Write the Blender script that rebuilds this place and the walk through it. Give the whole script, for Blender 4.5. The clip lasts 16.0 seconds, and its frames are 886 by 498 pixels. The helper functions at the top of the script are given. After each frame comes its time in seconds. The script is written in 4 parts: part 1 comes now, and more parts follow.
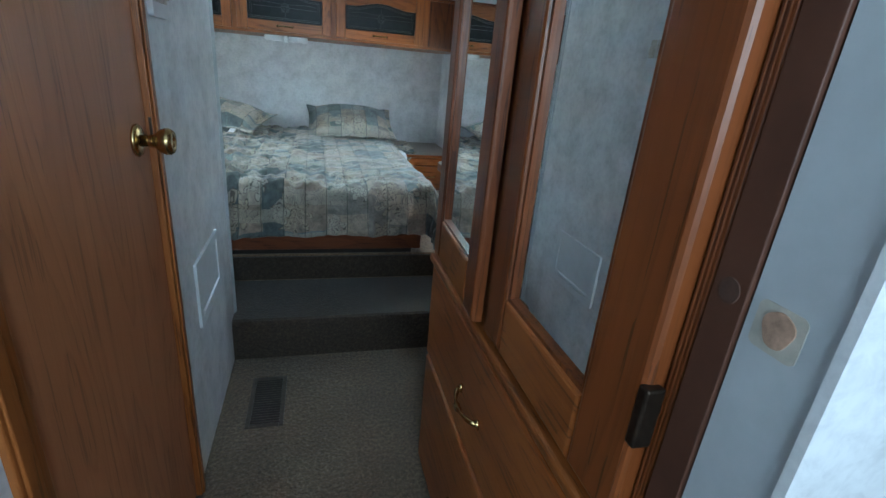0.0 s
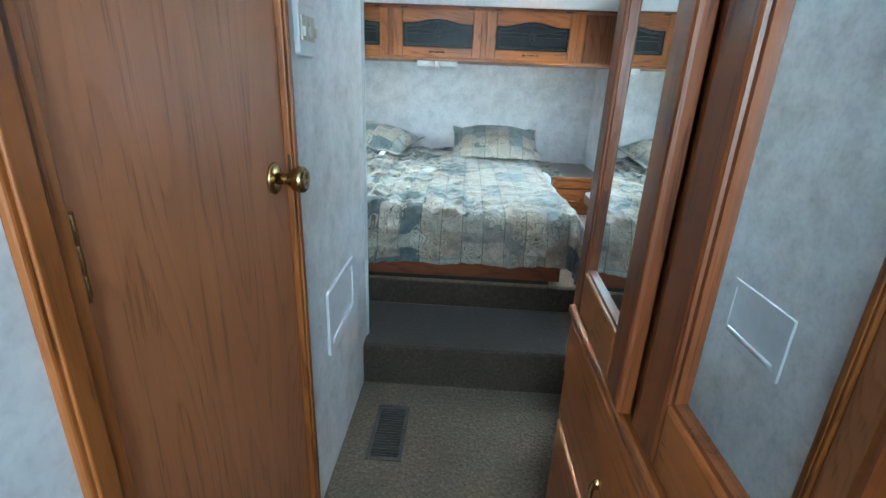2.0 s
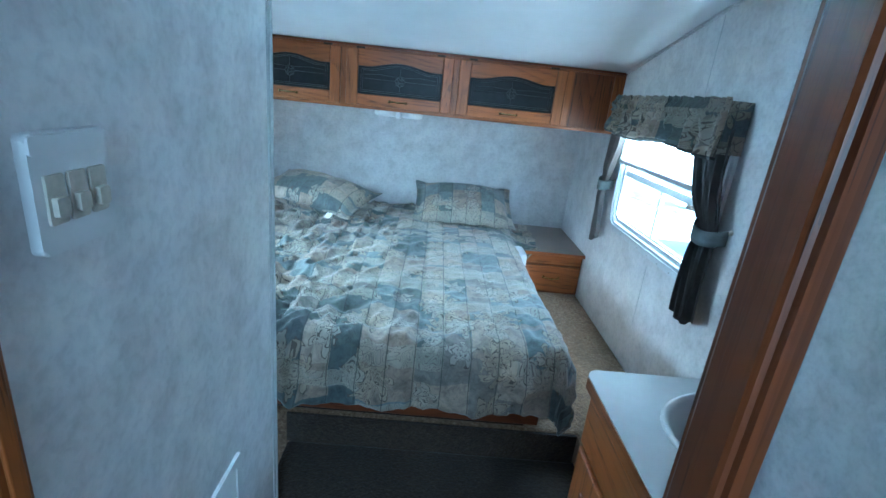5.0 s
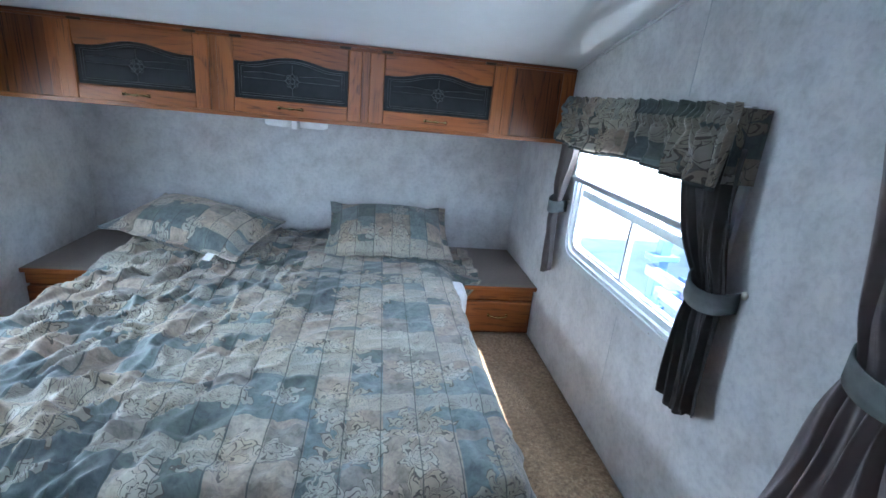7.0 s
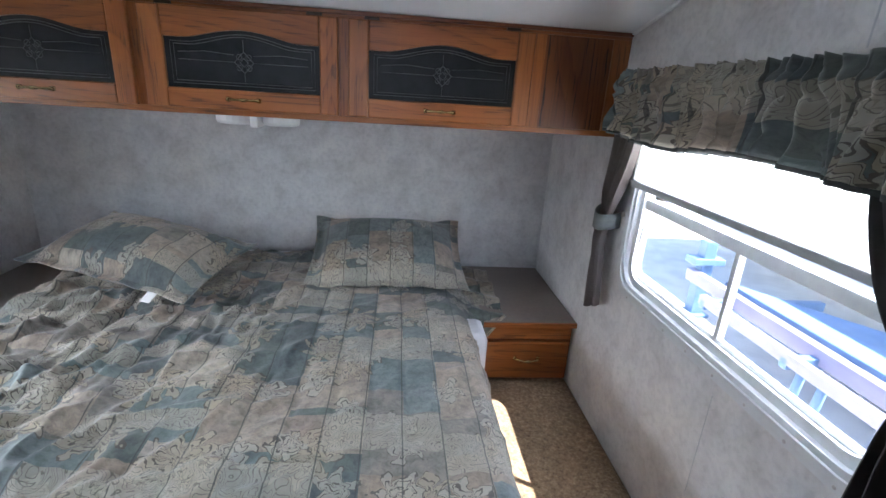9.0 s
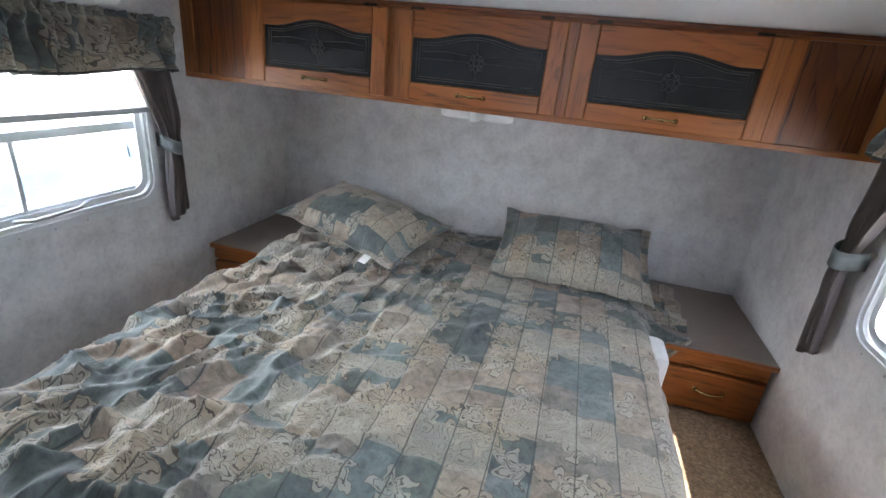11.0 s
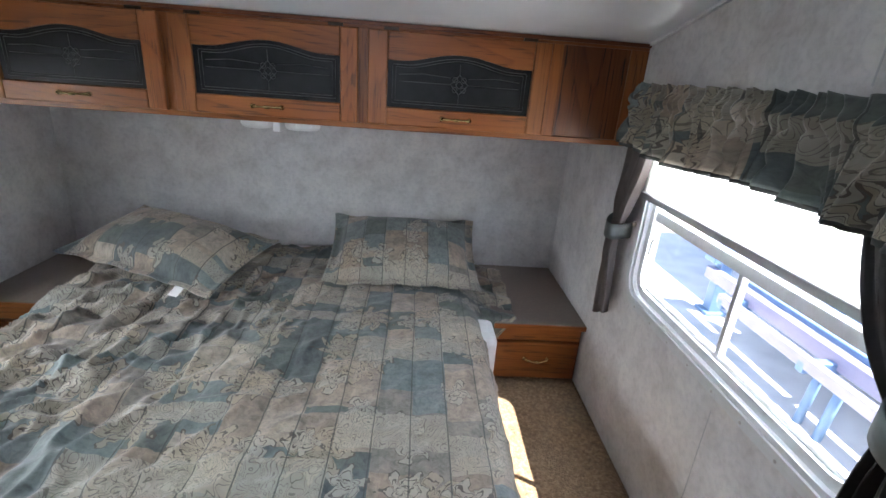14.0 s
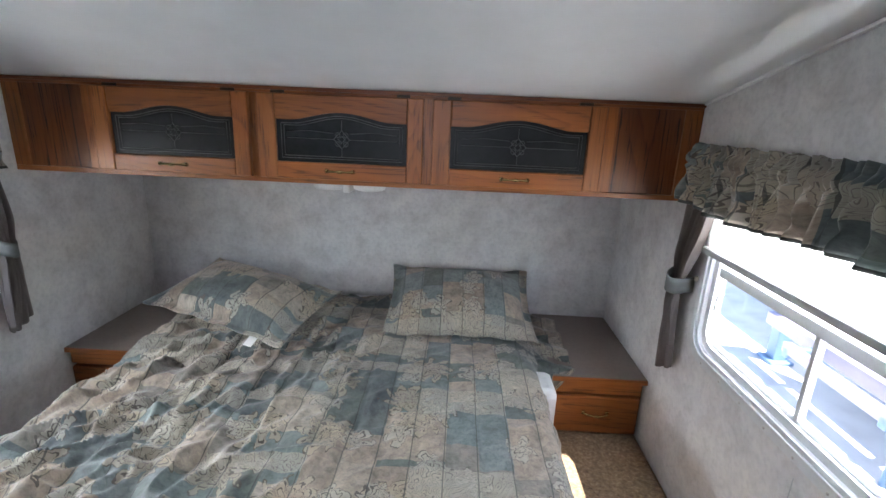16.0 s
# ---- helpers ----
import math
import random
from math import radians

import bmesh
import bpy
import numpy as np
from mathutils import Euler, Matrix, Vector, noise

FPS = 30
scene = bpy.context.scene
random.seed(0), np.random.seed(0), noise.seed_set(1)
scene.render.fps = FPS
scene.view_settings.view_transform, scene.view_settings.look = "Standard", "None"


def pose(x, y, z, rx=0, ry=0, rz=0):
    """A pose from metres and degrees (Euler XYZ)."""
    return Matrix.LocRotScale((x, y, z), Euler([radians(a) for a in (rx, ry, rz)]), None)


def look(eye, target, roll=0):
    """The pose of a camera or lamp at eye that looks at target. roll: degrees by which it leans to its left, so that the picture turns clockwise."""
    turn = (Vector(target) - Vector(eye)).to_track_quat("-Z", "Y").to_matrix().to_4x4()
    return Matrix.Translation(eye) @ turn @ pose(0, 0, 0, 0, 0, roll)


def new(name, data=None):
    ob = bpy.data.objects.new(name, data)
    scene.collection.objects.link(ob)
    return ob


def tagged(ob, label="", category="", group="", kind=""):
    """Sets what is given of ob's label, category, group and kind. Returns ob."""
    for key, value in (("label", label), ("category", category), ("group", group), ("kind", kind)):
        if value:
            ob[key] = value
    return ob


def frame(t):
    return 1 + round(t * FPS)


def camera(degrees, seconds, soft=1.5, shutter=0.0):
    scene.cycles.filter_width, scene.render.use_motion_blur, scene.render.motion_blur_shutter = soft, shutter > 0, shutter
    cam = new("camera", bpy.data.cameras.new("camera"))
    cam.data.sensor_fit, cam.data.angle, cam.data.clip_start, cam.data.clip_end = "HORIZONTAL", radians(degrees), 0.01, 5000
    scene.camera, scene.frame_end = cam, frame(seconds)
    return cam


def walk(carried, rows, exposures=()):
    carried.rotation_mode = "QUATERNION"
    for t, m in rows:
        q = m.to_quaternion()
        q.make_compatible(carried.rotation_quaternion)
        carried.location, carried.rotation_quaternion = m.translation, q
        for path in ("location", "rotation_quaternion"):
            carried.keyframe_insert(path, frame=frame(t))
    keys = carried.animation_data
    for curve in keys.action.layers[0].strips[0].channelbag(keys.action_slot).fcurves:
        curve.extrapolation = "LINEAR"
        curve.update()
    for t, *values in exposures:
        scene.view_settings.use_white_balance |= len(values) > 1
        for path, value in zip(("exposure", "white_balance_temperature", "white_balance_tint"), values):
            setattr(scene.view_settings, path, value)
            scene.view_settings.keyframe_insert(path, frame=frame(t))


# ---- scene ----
cam = camera(86.8, 16.0)
PATH = [
    (0, (0.139, 0.497, 1.192), (0.657, 2.293, 0.48), 5.2),
    (0.5, (0.157, 0.582, 1.213), (0.469, 2.429, 0.511), 5.0),
    (1, (0.157, 0.617, 1.212), (0.292, 2.48, 0.496), 4.5),
    (1.5, (0.176, 0.608, 1.202), (0.172, 2.473, 0.48), 3.2),
    (2, (0.172, 0.647, 1.214), (0.103, 2.522, 0.524), 2.4),
    (2.5, (0.133, 0.777, 1.222), (-0.002, 2.676, 0.61), 1.6),
    (3, (0.117, 0.891, 1.383), (0.021, 2.782, 0.74), 2.0),
    (3.2, (0.149, 0.902, 1.396), (0.098, 2.784, 0.721), 2.6),
    (5.3, (0.186, 1.327, 1.453), (0.265, 3.231, 0.845), 6.3),
    (5.5, (0.186, 1.355, 1.464), (0.276, 3.266, 0.879), 6.2),
    (6, (0.21, 1.451, 1.492), (0.267, 3.37, 0.93), 5.4),
    (6.5, (0.263, 1.694, 1.458), (0.376, 3.609, 0.893), 4.9),
    (7, (0.326, 1.837, 1.468), (0.615, 3.718, 0.851), 5.6),
    (7.5, (0.393, 2.004, 1.445), (0.791, 3.862, 0.819), 4.2),
    (8, (0.401, 2.246, 1.429), (0.93, 4.074, 0.816), 4.4),
    (8.5, (0.408, 2.328, 1.427), (0.88, 4.159, 0.778), 4.2),
    (9, (0.428, 2.361, 1.424), (0.633, 4.245, 0.787), 3.7),
    (9.5, (0.307, 2.305, 1.46), (0.121, 4.181, 0.794), 3.1),
    (9.7, (0.25, 2.284, 1.454), (-0.115, 4.135, 0.788), 3.3),
    (11.8, (0.397, 2.319, 1.463), (-0.059, 4.104, 0.685), 5.9),
    (12, (0.412, 2.324, 1.471), (0.037, 4.124, 0.686), 5.8),
    (12.5, (0.434, 2.333, 1.474), (0.262, 4.164, 0.688), 6.0),
    (13, (0.443, 2.336, 1.478), (0.429, 4.183, 0.711), 5.8),
    (13.5, (0.447, 2.336, 1.487), (0.536, 4.191, 0.745), 5.5),
    (14, (0.441, 2.337, 1.499), (0.569, 4.207, 0.8), 4.4),
    (14.5, (0.419, 2.344, 1.503), (0.544, 4.226, 0.84), 3.3),
    (15, (0.364, 2.314, 1.534), (0.429, 4.213, 0.911), 2.6),
    (15.5, (0.36, 2.28, 1.56), (0.362, 4.193, 0.975), 2.6),
    (16, (0.368, 2.295, 1.56), (0.315, 4.219, 1.015), 2.5),
]
EXPOSURES = [
    (0.0, 2.8, 5250, -6), (0.4, 3.55, 5550, -3), (1.5, 3.8, 5400, -6), (2.5, 3.75, 5000, -12), (3.2, 3.6, 4500, -18),
    (5.3, 3.2, 4350, -10), (6.0, 3.1, 4450, -6), (6.5, 3.0, 4800, 0), (7.0, 2.95, 5050, 4), (8.0, 2.75, 5600, 10), (9.0, 2.6, 5850, 11),
    (12.0, 2.75, 6150, 11), (13.0, 2.6, 6150, 11), (14.5, 2.55, 6150, 11), (16.0, 2.75, 6150, 11),
]
walk(cam, [(t, look(eye, target, roll)) for t, eye, target, roll in PATH], EXPOSURES)

# ---- light ----
world = bpy.data.worlds.new("sky")
scene.world = world
world.use_nodes = True
wn = world.node_tree.nodes
sky = wn.new("ShaderNodeTexSky")
sky.sky_type, sky.sun_disc = "NISHITA", False
sky.sun_elevation, sky.sun_rotation = radians(55), radians(120)
wn["Background"].inputs["Strength"].default_value = 0.13
world.node_tree.links.new(sky.outputs[0], wn["Background"].inputs["Color"])

SUN_WAY = Vector((-0.42, 0.25, -0.86))
sun = new("sun", bpy.data.lights.new("sun", "SUN"))
sun.data.energy, sun.data.angle, sun.data.color = 5.0, radians(0.5), (1.0, 0.95, 0.87)
sun.rotation_euler = SUN_WAY.to_track_quat("-Z", "Y").to_euler()


def area(name, x, y, z, way, sx, sy, watts, color):
    ob = new(name, bpy.data.lights.new(name, "AREA"))
    ob.data.shape, ob.data.size, ob.data.size_y, ob.data.energy, ob.data.color = "RECTANGLE", sx, sy, watts, color
    ob.location, ob.rotation_euler = (x, y, z), Vector(way).to_track_quat("-Z", "Y").to_euler()


# lamps standing in for daylight at the roof hatch and the two bedroom windows
area("hatch_daylight", -0.035, 3.08, 1.93, (0, 0.2, -1), 0.28, 0.28, 2.2, (0.86, 0.94, 1.0))
# added fill lamp behind the walk, out of view; no window is built there
area("rear_daylight", 0.08, -0.62, 1.45, (-0.15, 1, 0.35), 0.9, 0.6, 4.8, (0.86, 0.93, 1.0))
area("east_window_daylight", 1.20, 3.27, 1.30, (-1, 0, -0.5), 0.78, 0.24, 1.7, (0.93, 0.97, 1.0))
area("west_window_daylight", -1.255, 3.27, 1.30, (1, 0, -0.25), 0.78, 0.24, 2.2, (0.93, 0.97, 1.0))
# lamp added outside the west window, out of view, to brighten the bed's left
area("west_sky_light", -2.6, 3.2, 1.62, (1, 0, -0.4), 2.0, 0.8, 13.0, (1.0, 0.98, 0.95))

# ---- materials ----


def material(name, rough=0.5, metal=0.0, color=(0.8, 0.8, 0.8)):
    m = bpy.data.materials.new(name)
    m.use_nodes = True
    b = m.node_tree.nodes["Principled BSDF"]
    b.inputs["Roughness"].default_value, b.inputs["Metallic"].default_value = rough, metal
    b.inputs["Base Color"].default_value = (*color, 1)
    return m, m.node_tree.nodes, m.node_tree.links, b


def coords(n, l, scale=(1, 1, 1), turn=(0, 0, 0)):
    c, mp = n.new("ShaderNodeTexCoord"), n.new("ShaderNodeMapping")
    mp.inputs["Scale"].default_value, mp.inputs["Rotation"].default_value = scale, turn
    l.new(c.outputs["Object"], mp.inputs["Vector"])
    return mp.outputs[0]


def noise_of(n, l, vec, scale, detail=4.0, rough=0.55, distort=0.0):
    t = n.new("ShaderNodeTexNoise")
    t.inputs["Scale"].default_value, t.inputs["Detail"].default_value = scale, detail
    t.inputs["Roughness"].default_value, t.inputs["Distortion"].default_value = rough, distort
    l.new(vec, t.inputs["Vector"])
    return t.outputs["Fac"]


def ramp(n, l, fac, stops):
    r = n.new("ShaderNodeValToRGB")
    els = r.color_ramp.elements
    while len(els) < len(stops):
        els.new(0.5)
    for e, (p, c) in zip(els, stops):
        e.position, e.color = p, (*c, 1)
    l.new(fac, r.inputs[0])
    return r.outputs[0]


def mix(n, l, fac, a, b, mode="MIX"):
    m = n.new("ShaderNodeMix")
    m.data_type, m.blend_type = "RGBA", mode
    for s, v in ((m.inputs[0], fac), (m.inputs[6], a), (m.inputs[7], b)):
        if isinstance(v, (int, float)):
            s.default_value = v
        elif isinstance(v, tuple):
            s.default_value = (*v, 1)
        else:
            l.new(v, s)
    return m.outputs[2]


def maths(n, l, op, a, b=None):
    m = n.new("ShaderNodeMath")
    m.operation = op
    for s, v in zip(m.inputs, (a, b)):
        if v is None:
            continue
        if isinstance(v, (int, float)):
            s.default_value = v
        else:
            l.new(v, s)
    return m.outputs[0]


def bump(n, l, b, height, strength=0.3, dist=0.002):
    t = n.new("ShaderNodeBump")
    t.inputs["Strength"].default_value, t.inputs["Distance"].default_value = strength, dist
    l.new(height, t.inputs["Height"])
    l.new(t.outputs[0], b.inputs["Normal"])


def wood(name, along, dark, mid, light, rough=0.42, grain=1.0, open_grain=0.65):
    """Oak: nested flame figure along one axis, short dark pores that crowd into its bands, soft tone drift."""
    m, n, l, b = material(name, rough)
    k = "xyz".index(along)

    def stretched(across, lengthwise):
        sc = [across * grain] * 3
        sc[k] = lengthwise * grain
        return coords(n, l, tuple(sc))
    field = noise_of(n, l, stretched(5.5, 0.75), 1.0, 1.5, 0.45, 0.35)
    wob = noise_of(n, l, stretched(60.0, 5.0), 1.0, 3, 0.6)
    rings = maths(n, l, "FRACT", maths(n, l, "ADD", maths(n, l, "MULTIPLY", field, 17.0), maths(n, l, "MULTIPLY", wob, 0.55)))
    drift = noise_of(n, l, stretched(9.0, 1.1), 1.0, 4, 0.6)
    base = ramp(n, l, drift, [(0.28, dark), (0.5, mid), (0.74, light)])
    band = ramp(n, l, rings, [(0.0, (0.62, 0.55, 0.5)), (0.16, (0.86, 0.83, 0.8)), (0.5, (1, 1, 1)), (0.9, (1.06, 1.05, 1.03)), (1.0, (0.72, 0.66, 0.6))])
    col = mix(n, l, 0.75 * open_grain + 0.1, base, band, "MULTIPLY")
    pores = noise_of(n, l, stretched(190.0, 4.5), 1.0, 2, 0.6)
    crowd = maths(n, l, "LESS_THAN", rings, 0.34)
    pit = maths(n, l, "MULTIPLY", maths(n, l, "LESS_THAN", pores, 0.43), maths(n, l, "ADD", maths(n, l, "MULTIPLY", crowd, 0.75), 0.25))
    col = mix(n, l, maths(n, l, "MULTIPLY", pit, open_grain), col, tuple(0.32 * c for c in dark))
    info = n.new("ShaderNodeObjectInfo")
    tone = ramp(n, l, info.outputs["Random"], [(0.0, (0.88, 0.88, 0.88)), (1.0, (1.07, 1.05, 1.02))])
    l.new(mix(n, l, 1.0, col, tone, "MULTIPLY"), b.inputs["Base Color"])
    bump(n, l, b, maths(n, l, "SUBTRACT", 1.0, pit), 0.3, 0.0006)
    b.inputs["Specular IOR Level"].default_value = 0.4
    b.inputs["Coat Weight"].default_value, b.inputs["Coat Roughness"].default_value = 0.08, 0.25
    return m


OAK = ((0.19, 0.056, 0.012), (0.265, 0.085, 0.018), (0.315, 0.112, 0.026))
oak_x, oak_y, oak_z = [wood("oak_along_" + a, a, *OAK) for a in "xyz"]
DOOR = ((0.30, 0.115, 0.045), (0.345, 0.134, 0.054), (0.38, 0.155, 0.065))
door_oak = wood("brown_door_oak", "z", *DOOR, rough=0.5, grain=1.1, open_grain=0.42)
red_oak = wood("reddish_oak", "z", (0.115, 0.031, 0.007), (0.175, 0.05, 0.0115), (0.22, 0.07, 0.018))
panel_oak = wood("flame_figured_oak_panel", "z", (0.10, 0.028, 0.007), (0.165, 0.048, 0.012), (0.21, 0.066, 0.017), grain=1.0, open_grain=1.0)
red_oak_x = wood("reddish_oak_across", "x", (0.10, 0.027, 0.007), (0.155, 0.043, 0.011), (0.20, 0.062, 0.018))


def paper():
    m, n, l, b = material("mottled_vinyl_wallpaper", 0.62)
    v = coords(n, l)
    a = noise_of(n, l, v, 10, 5, 0.6, 0.25)
    c = noise_of(n, l, v, 55, 4, 0.6, 0.4)
    s = noise_of(n, l, v, 1.7, 3)
    base = ramp(n, l, a, [(0.32, (0.53, 0.53, 0.545)), (0.55, (0.655, 0.66, 0.675)), (0.72, (0.72, 0.72, 0.72))])
    fine = ramp(n, l, c, [(0.34, (0.86, 0.86, 0.87)), (0.56, (1, 1, 1))])
    col = mix(n, l, 0.9, base, fine, "MULTIPLY")
    stain = ramp(n, l, s, [(0.35, (0.93, 0.9, 0.86)), (0.6, (1, 1, 1))])
    l.new(mix(n, l, 0.7, col, stain, "MULTIPLY"), b.inputs["Base Color"])
    bump(n, l, b, c, 0.2, 0.001)
    return m


def plain(name, color, rough=0.5, metal=0.0, vary=0.12, scale=30, relief=0.1):
    m, n, l, b = material(name, rough, metal)
    v = coords(n, l)
    f = noise_of(n, l, v, scale, 5)
    lo = tuple(c * (1 - vary) for c in color)
    hi = tuple(min(1.0, c * (1 + vary)) for c in color)
    l.new(ramp(n, l, f, [(0.3, lo), (0.7, hi)]), b.inputs["Base Color"])
    if relief:
        bump(n, l, b, noise_of(n, l, v, scale * 6, 3), relief, 0.001)
    return m


def carpet(name, a, c, d):
    m, n, l, b = material(name, 0.95)
    v = coords(n, l)
    tuft = n.new("ShaderNodeTexVoronoi")
    tuft.inputs["Scale"].default_value = 120
    l.new(v, tuft.inputs["Vector"])
    f = noise_of(n, l, v, 85, 5, 0.75)
    g = noise_of(n, l, v, 5, 4)
    col = ramp(n, l, f, [(0.33, a), (0.5, c), (0.68, d)])
    l.new(mix(n, l, 0.85, col, ramp(n, l, g, [(0.3, (0.7, 0.68, 0.66)), (0.6, (1, 1, 1))]), "MULTIPLY"), b.inputs["Base Color"])
    bump(n, l, b, maths(n, l, "ADD", tuft.outputs["Distance"], f), 0.6, 0.0035)
    b.inputs["Sheen Weight"].default_value = 0.2
    return m


def quilt():
    """Patchwork cloth: irregular rectangles of slate, sage and sand, with leaf scrolls drawn on some."""
    m, n, l, b = material("patchwork_cloth", 0.72)
    c = n.new("ShaderNodeTexCoord")
    sep = n.new("ShaderNodeSeparateXYZ")
    l.new(c.outputs["UV"], sep.inputs[0])
    x, y = sep.outputs[0], sep.outputs[1]

    def cells(w, h, seed):
        col = maths(n, l, "FLOOR", maths(n, l, "DIVIDE", x, w))
        wn1 = n.new("ShaderNodeTexWhiteNoise")
        wn1.noise_dimensions = "1D"
        l.new(maths(n, l, "ADD", col, seed), wn1.inputs["W"])
        row = maths(n, l, "FLOOR", maths(n, l, "ADD", maths(n, l, "DIVIDE", y, h), maths(n, l, "MULTIPLY", wn1.outputs["Value"], 3.0)))
        cb = n.new("ShaderNodeCombineXYZ")
        l.new(col, cb.inputs[0])
        l.new(row, cb.inputs[1])
        cb.inputs[2].default_value = seed
        w2 = n.new("ShaderNodeTexWhiteNoise")
        l.new(cb.outputs[0], w2.inputs["Vector"])
        return w2.outputs["Value"]

    big, small = cells(0.185, 0.21, 3.0), cells(0.0925, 0.125, 11.0)
    pick = maths(n, l, "GREATER_THAN", small, 0.56)
    tones = [(0.0, (0.078, 0.098, 0.1)), (0.18, (0.25, 0.202, 0.158)), (0.34, (0.125, 0.155, 0.155)), (0.48, (0.29, 0.24, 0.19)),
             (0.60, (0.09, 0.108, 0.1)), (0.70, (0.19, 0.172, 0.15)), (0.82, (0.15, 0.175, 0.175)), (0.93, (0.34, 0.295, 0.24))]
    cols = []
    for cell in (big, maths(n, l, "FRACT", maths(n, l, "MULTIPLY", small, 7.3))):
        r = n.new("ShaderNodeValToRGB")
        r.color_ramp.interpolation = "CONSTANT"
        els = r.color_ramp.elements
        while len(els) < len(tones):
            els.new(0.5)
        for e, (p, t) in zip(els, tones):
            e.position, e.color = p, (*t, 1)
        l.new(cell, r.inputs[0])
        cols.append(r.outputs[0])
    col = mix(n, l, pick, cols[0], cols[1])
    v = c.outputs["UV"]
    wash = noise_of(n, l, v, 18, 5, 0.65, 0.5)
    col = mix(n, l, 0.75, col, ramp(n, l, wash, [(0.3, (0.45, 0.46, 0.48)), (0.5, (1, 1, 1)), (0.7, (1.35, 1.3, 1.22))]), "MULTIPLY")
    blot = noise_of(n, l, v, 60, 5, 0.7, 0.8)
    col = mix(n, l, 0.7, col, ramp(n, l, blot, [(0.36, (0.55, 0.55, 0.56)), (0.54, (1, 1, 1)), (0.7, (1.2, 1.18, 1.14))]), "MULTIPLY")
    # printed motifs: rosettes and leaf sprays with drawn outlines, and scrolled borders
    warp = n.new("ShaderNodeTexNoise")
    warp.inputs["Scale"].default_value, warp.inputs["Detail"].default_value = 26.0, 2.0
    l.new(v, warp.inputs["Vector"])

    def vec(op, a, b=None, k=None):
        q = n.new("ShaderNodeVectorMath")
        q.operation = op
        l.new(a, q.inputs[0])
        if b is not None:
            l.new(b, q.inputs[1])
        if k is not None:
            q.inputs["Scale"].default_value = k
        return q
    bent = vec("ADD", v, vec("SCALE", warp.outputs["Color"], k=0.062).outputs[0]).outputs[0]

    def motif(scale, size, petals, rings, keep):
        cell = n.new("ShaderNodeTexVoronoi")
        cell.voronoi_dimensions = "2D"
        cell.inputs["Scale"].default_value, cell.inputs["Randomness"].default_value = scale, 0.75
        l.new(bent, cell.inputs["Vector"])
        d = n.new("ShaderNodeSeparateXYZ")
        l.new(vec("SUBTRACT", bent, cell.outputs["Position"]).outputs[0], d.inputs[0])
        hue = n.new("ShaderNodeSeparateColor")
        l.new(cell.outputs["Color"], hue.inputs[0])
        ang = maths(n, l, "ADD", maths(n, l, "ARCTAN2", d.outputs[1], d.outputs[0]), maths(n, l, "MULTIPLY", hue.outputs[1], 6.28))
        r = maths(n, l, "SQRT", maths(n, l, "ADD", maths(n, l, "POWER", maths(n, l, "ABSOLUTE", d.outputs[0]), 2.0), maths(n, l, "POWER", maths(n, l, "ABSOLUTE", d.outputs[1]), 2.0)))
        lobe = maths(n, l, "ADD", maths(n, l, "MULTIPLY", maths(n, l, "ABSOLUTE", maths(n, l, "COSINE", maths(n, l, "ADD", maths(n, l, "MULTIPLY", ang, petals / 2), maths(n, l, "MULTIPLY", r, 30.0)))), 0.62), 0.42)
        rho = maths(n, l, "DIVIDE", r, maths(n, l, "MULTIPLY", lobe, size))
        inside = maths(n, l, "MULTIPLY", maths(n, l, "LESS_THAN", rho, 1.0), maths(n, l, "LESS_THAN", hue.outputs[0], keep))
        edge = maths(n, l, "GREATER_THAN", maths(n, l, "FRACT", maths(n, l, "MULTIPLY", rho, rings)), 0.76)
        return inside, maths(n, l, "MULTIPLY", inside, edge)
    for fill, drawn, tint in ((*motif(4.4, 0.088, 9.0, 4.0, 0.66), (0.34, 0.285, 0.205)), (*motif(8.5, 0.052, 5.0, 3.0, 0.42), (0.36, 0.335, 0.28))):
        col = mix(n, l, maths(n, l, "MULTIPLY", fill, 0.6), col, tint)
        col = mix(n, l, maths(n, l, "MULTIPLY", drawn, 0.85), col, (0.05, 0.041, 0.033))
    field = noise_of(n, l, v, 14, 0.6, 0.4, 2.6)
    line = maths(n, l, "LESS_THAN", maths(n, l, "ABSOLUTE", maths(n, l, "SUBTRACT", maths(n, l, "FRACT", maths(n, l, "MULTIPLY", field, 9.0)), 0.5)), 0.09)
    border = maths(n, l, "GREATER_THAN", cells(0.277, 0.062, 23.0), 0.80)
    col = mix(n, l, maths(n, l, "MULTIPLY", border, 0.55), col, (0.37, 0.335, 0.27))
    col = mix(n, l, maths(n, l, "MULTIPLY", maths(n, l, "MULTIPLY", line, border), 0.7), col, (0.075, 0.066, 0.056))
    wob = maths(n, l, "MULTIPLY", noise_of(n, l, v, 2.0, 1.0), 0.012)
    seam = maths(n, l, "LESS_THAN", maths(n, l, "FRACT", maths(n, l, "DIVIDE", maths(n, l, "ADD", x, wob), 0.0925)), 0.035)
    col = mix(n, l, maths(n, l, "MULTIPLY", seam, 0.75), col, (0.035, 0.038, 0.036))
    l.new(col, b.inputs["Base Color"])
    bump(n, l, b, noise_of(n, l, v, 700, 2), 0.25, 0.0006)
    b.inputs["Sheen Weight"].default_value = 0.25
    return m


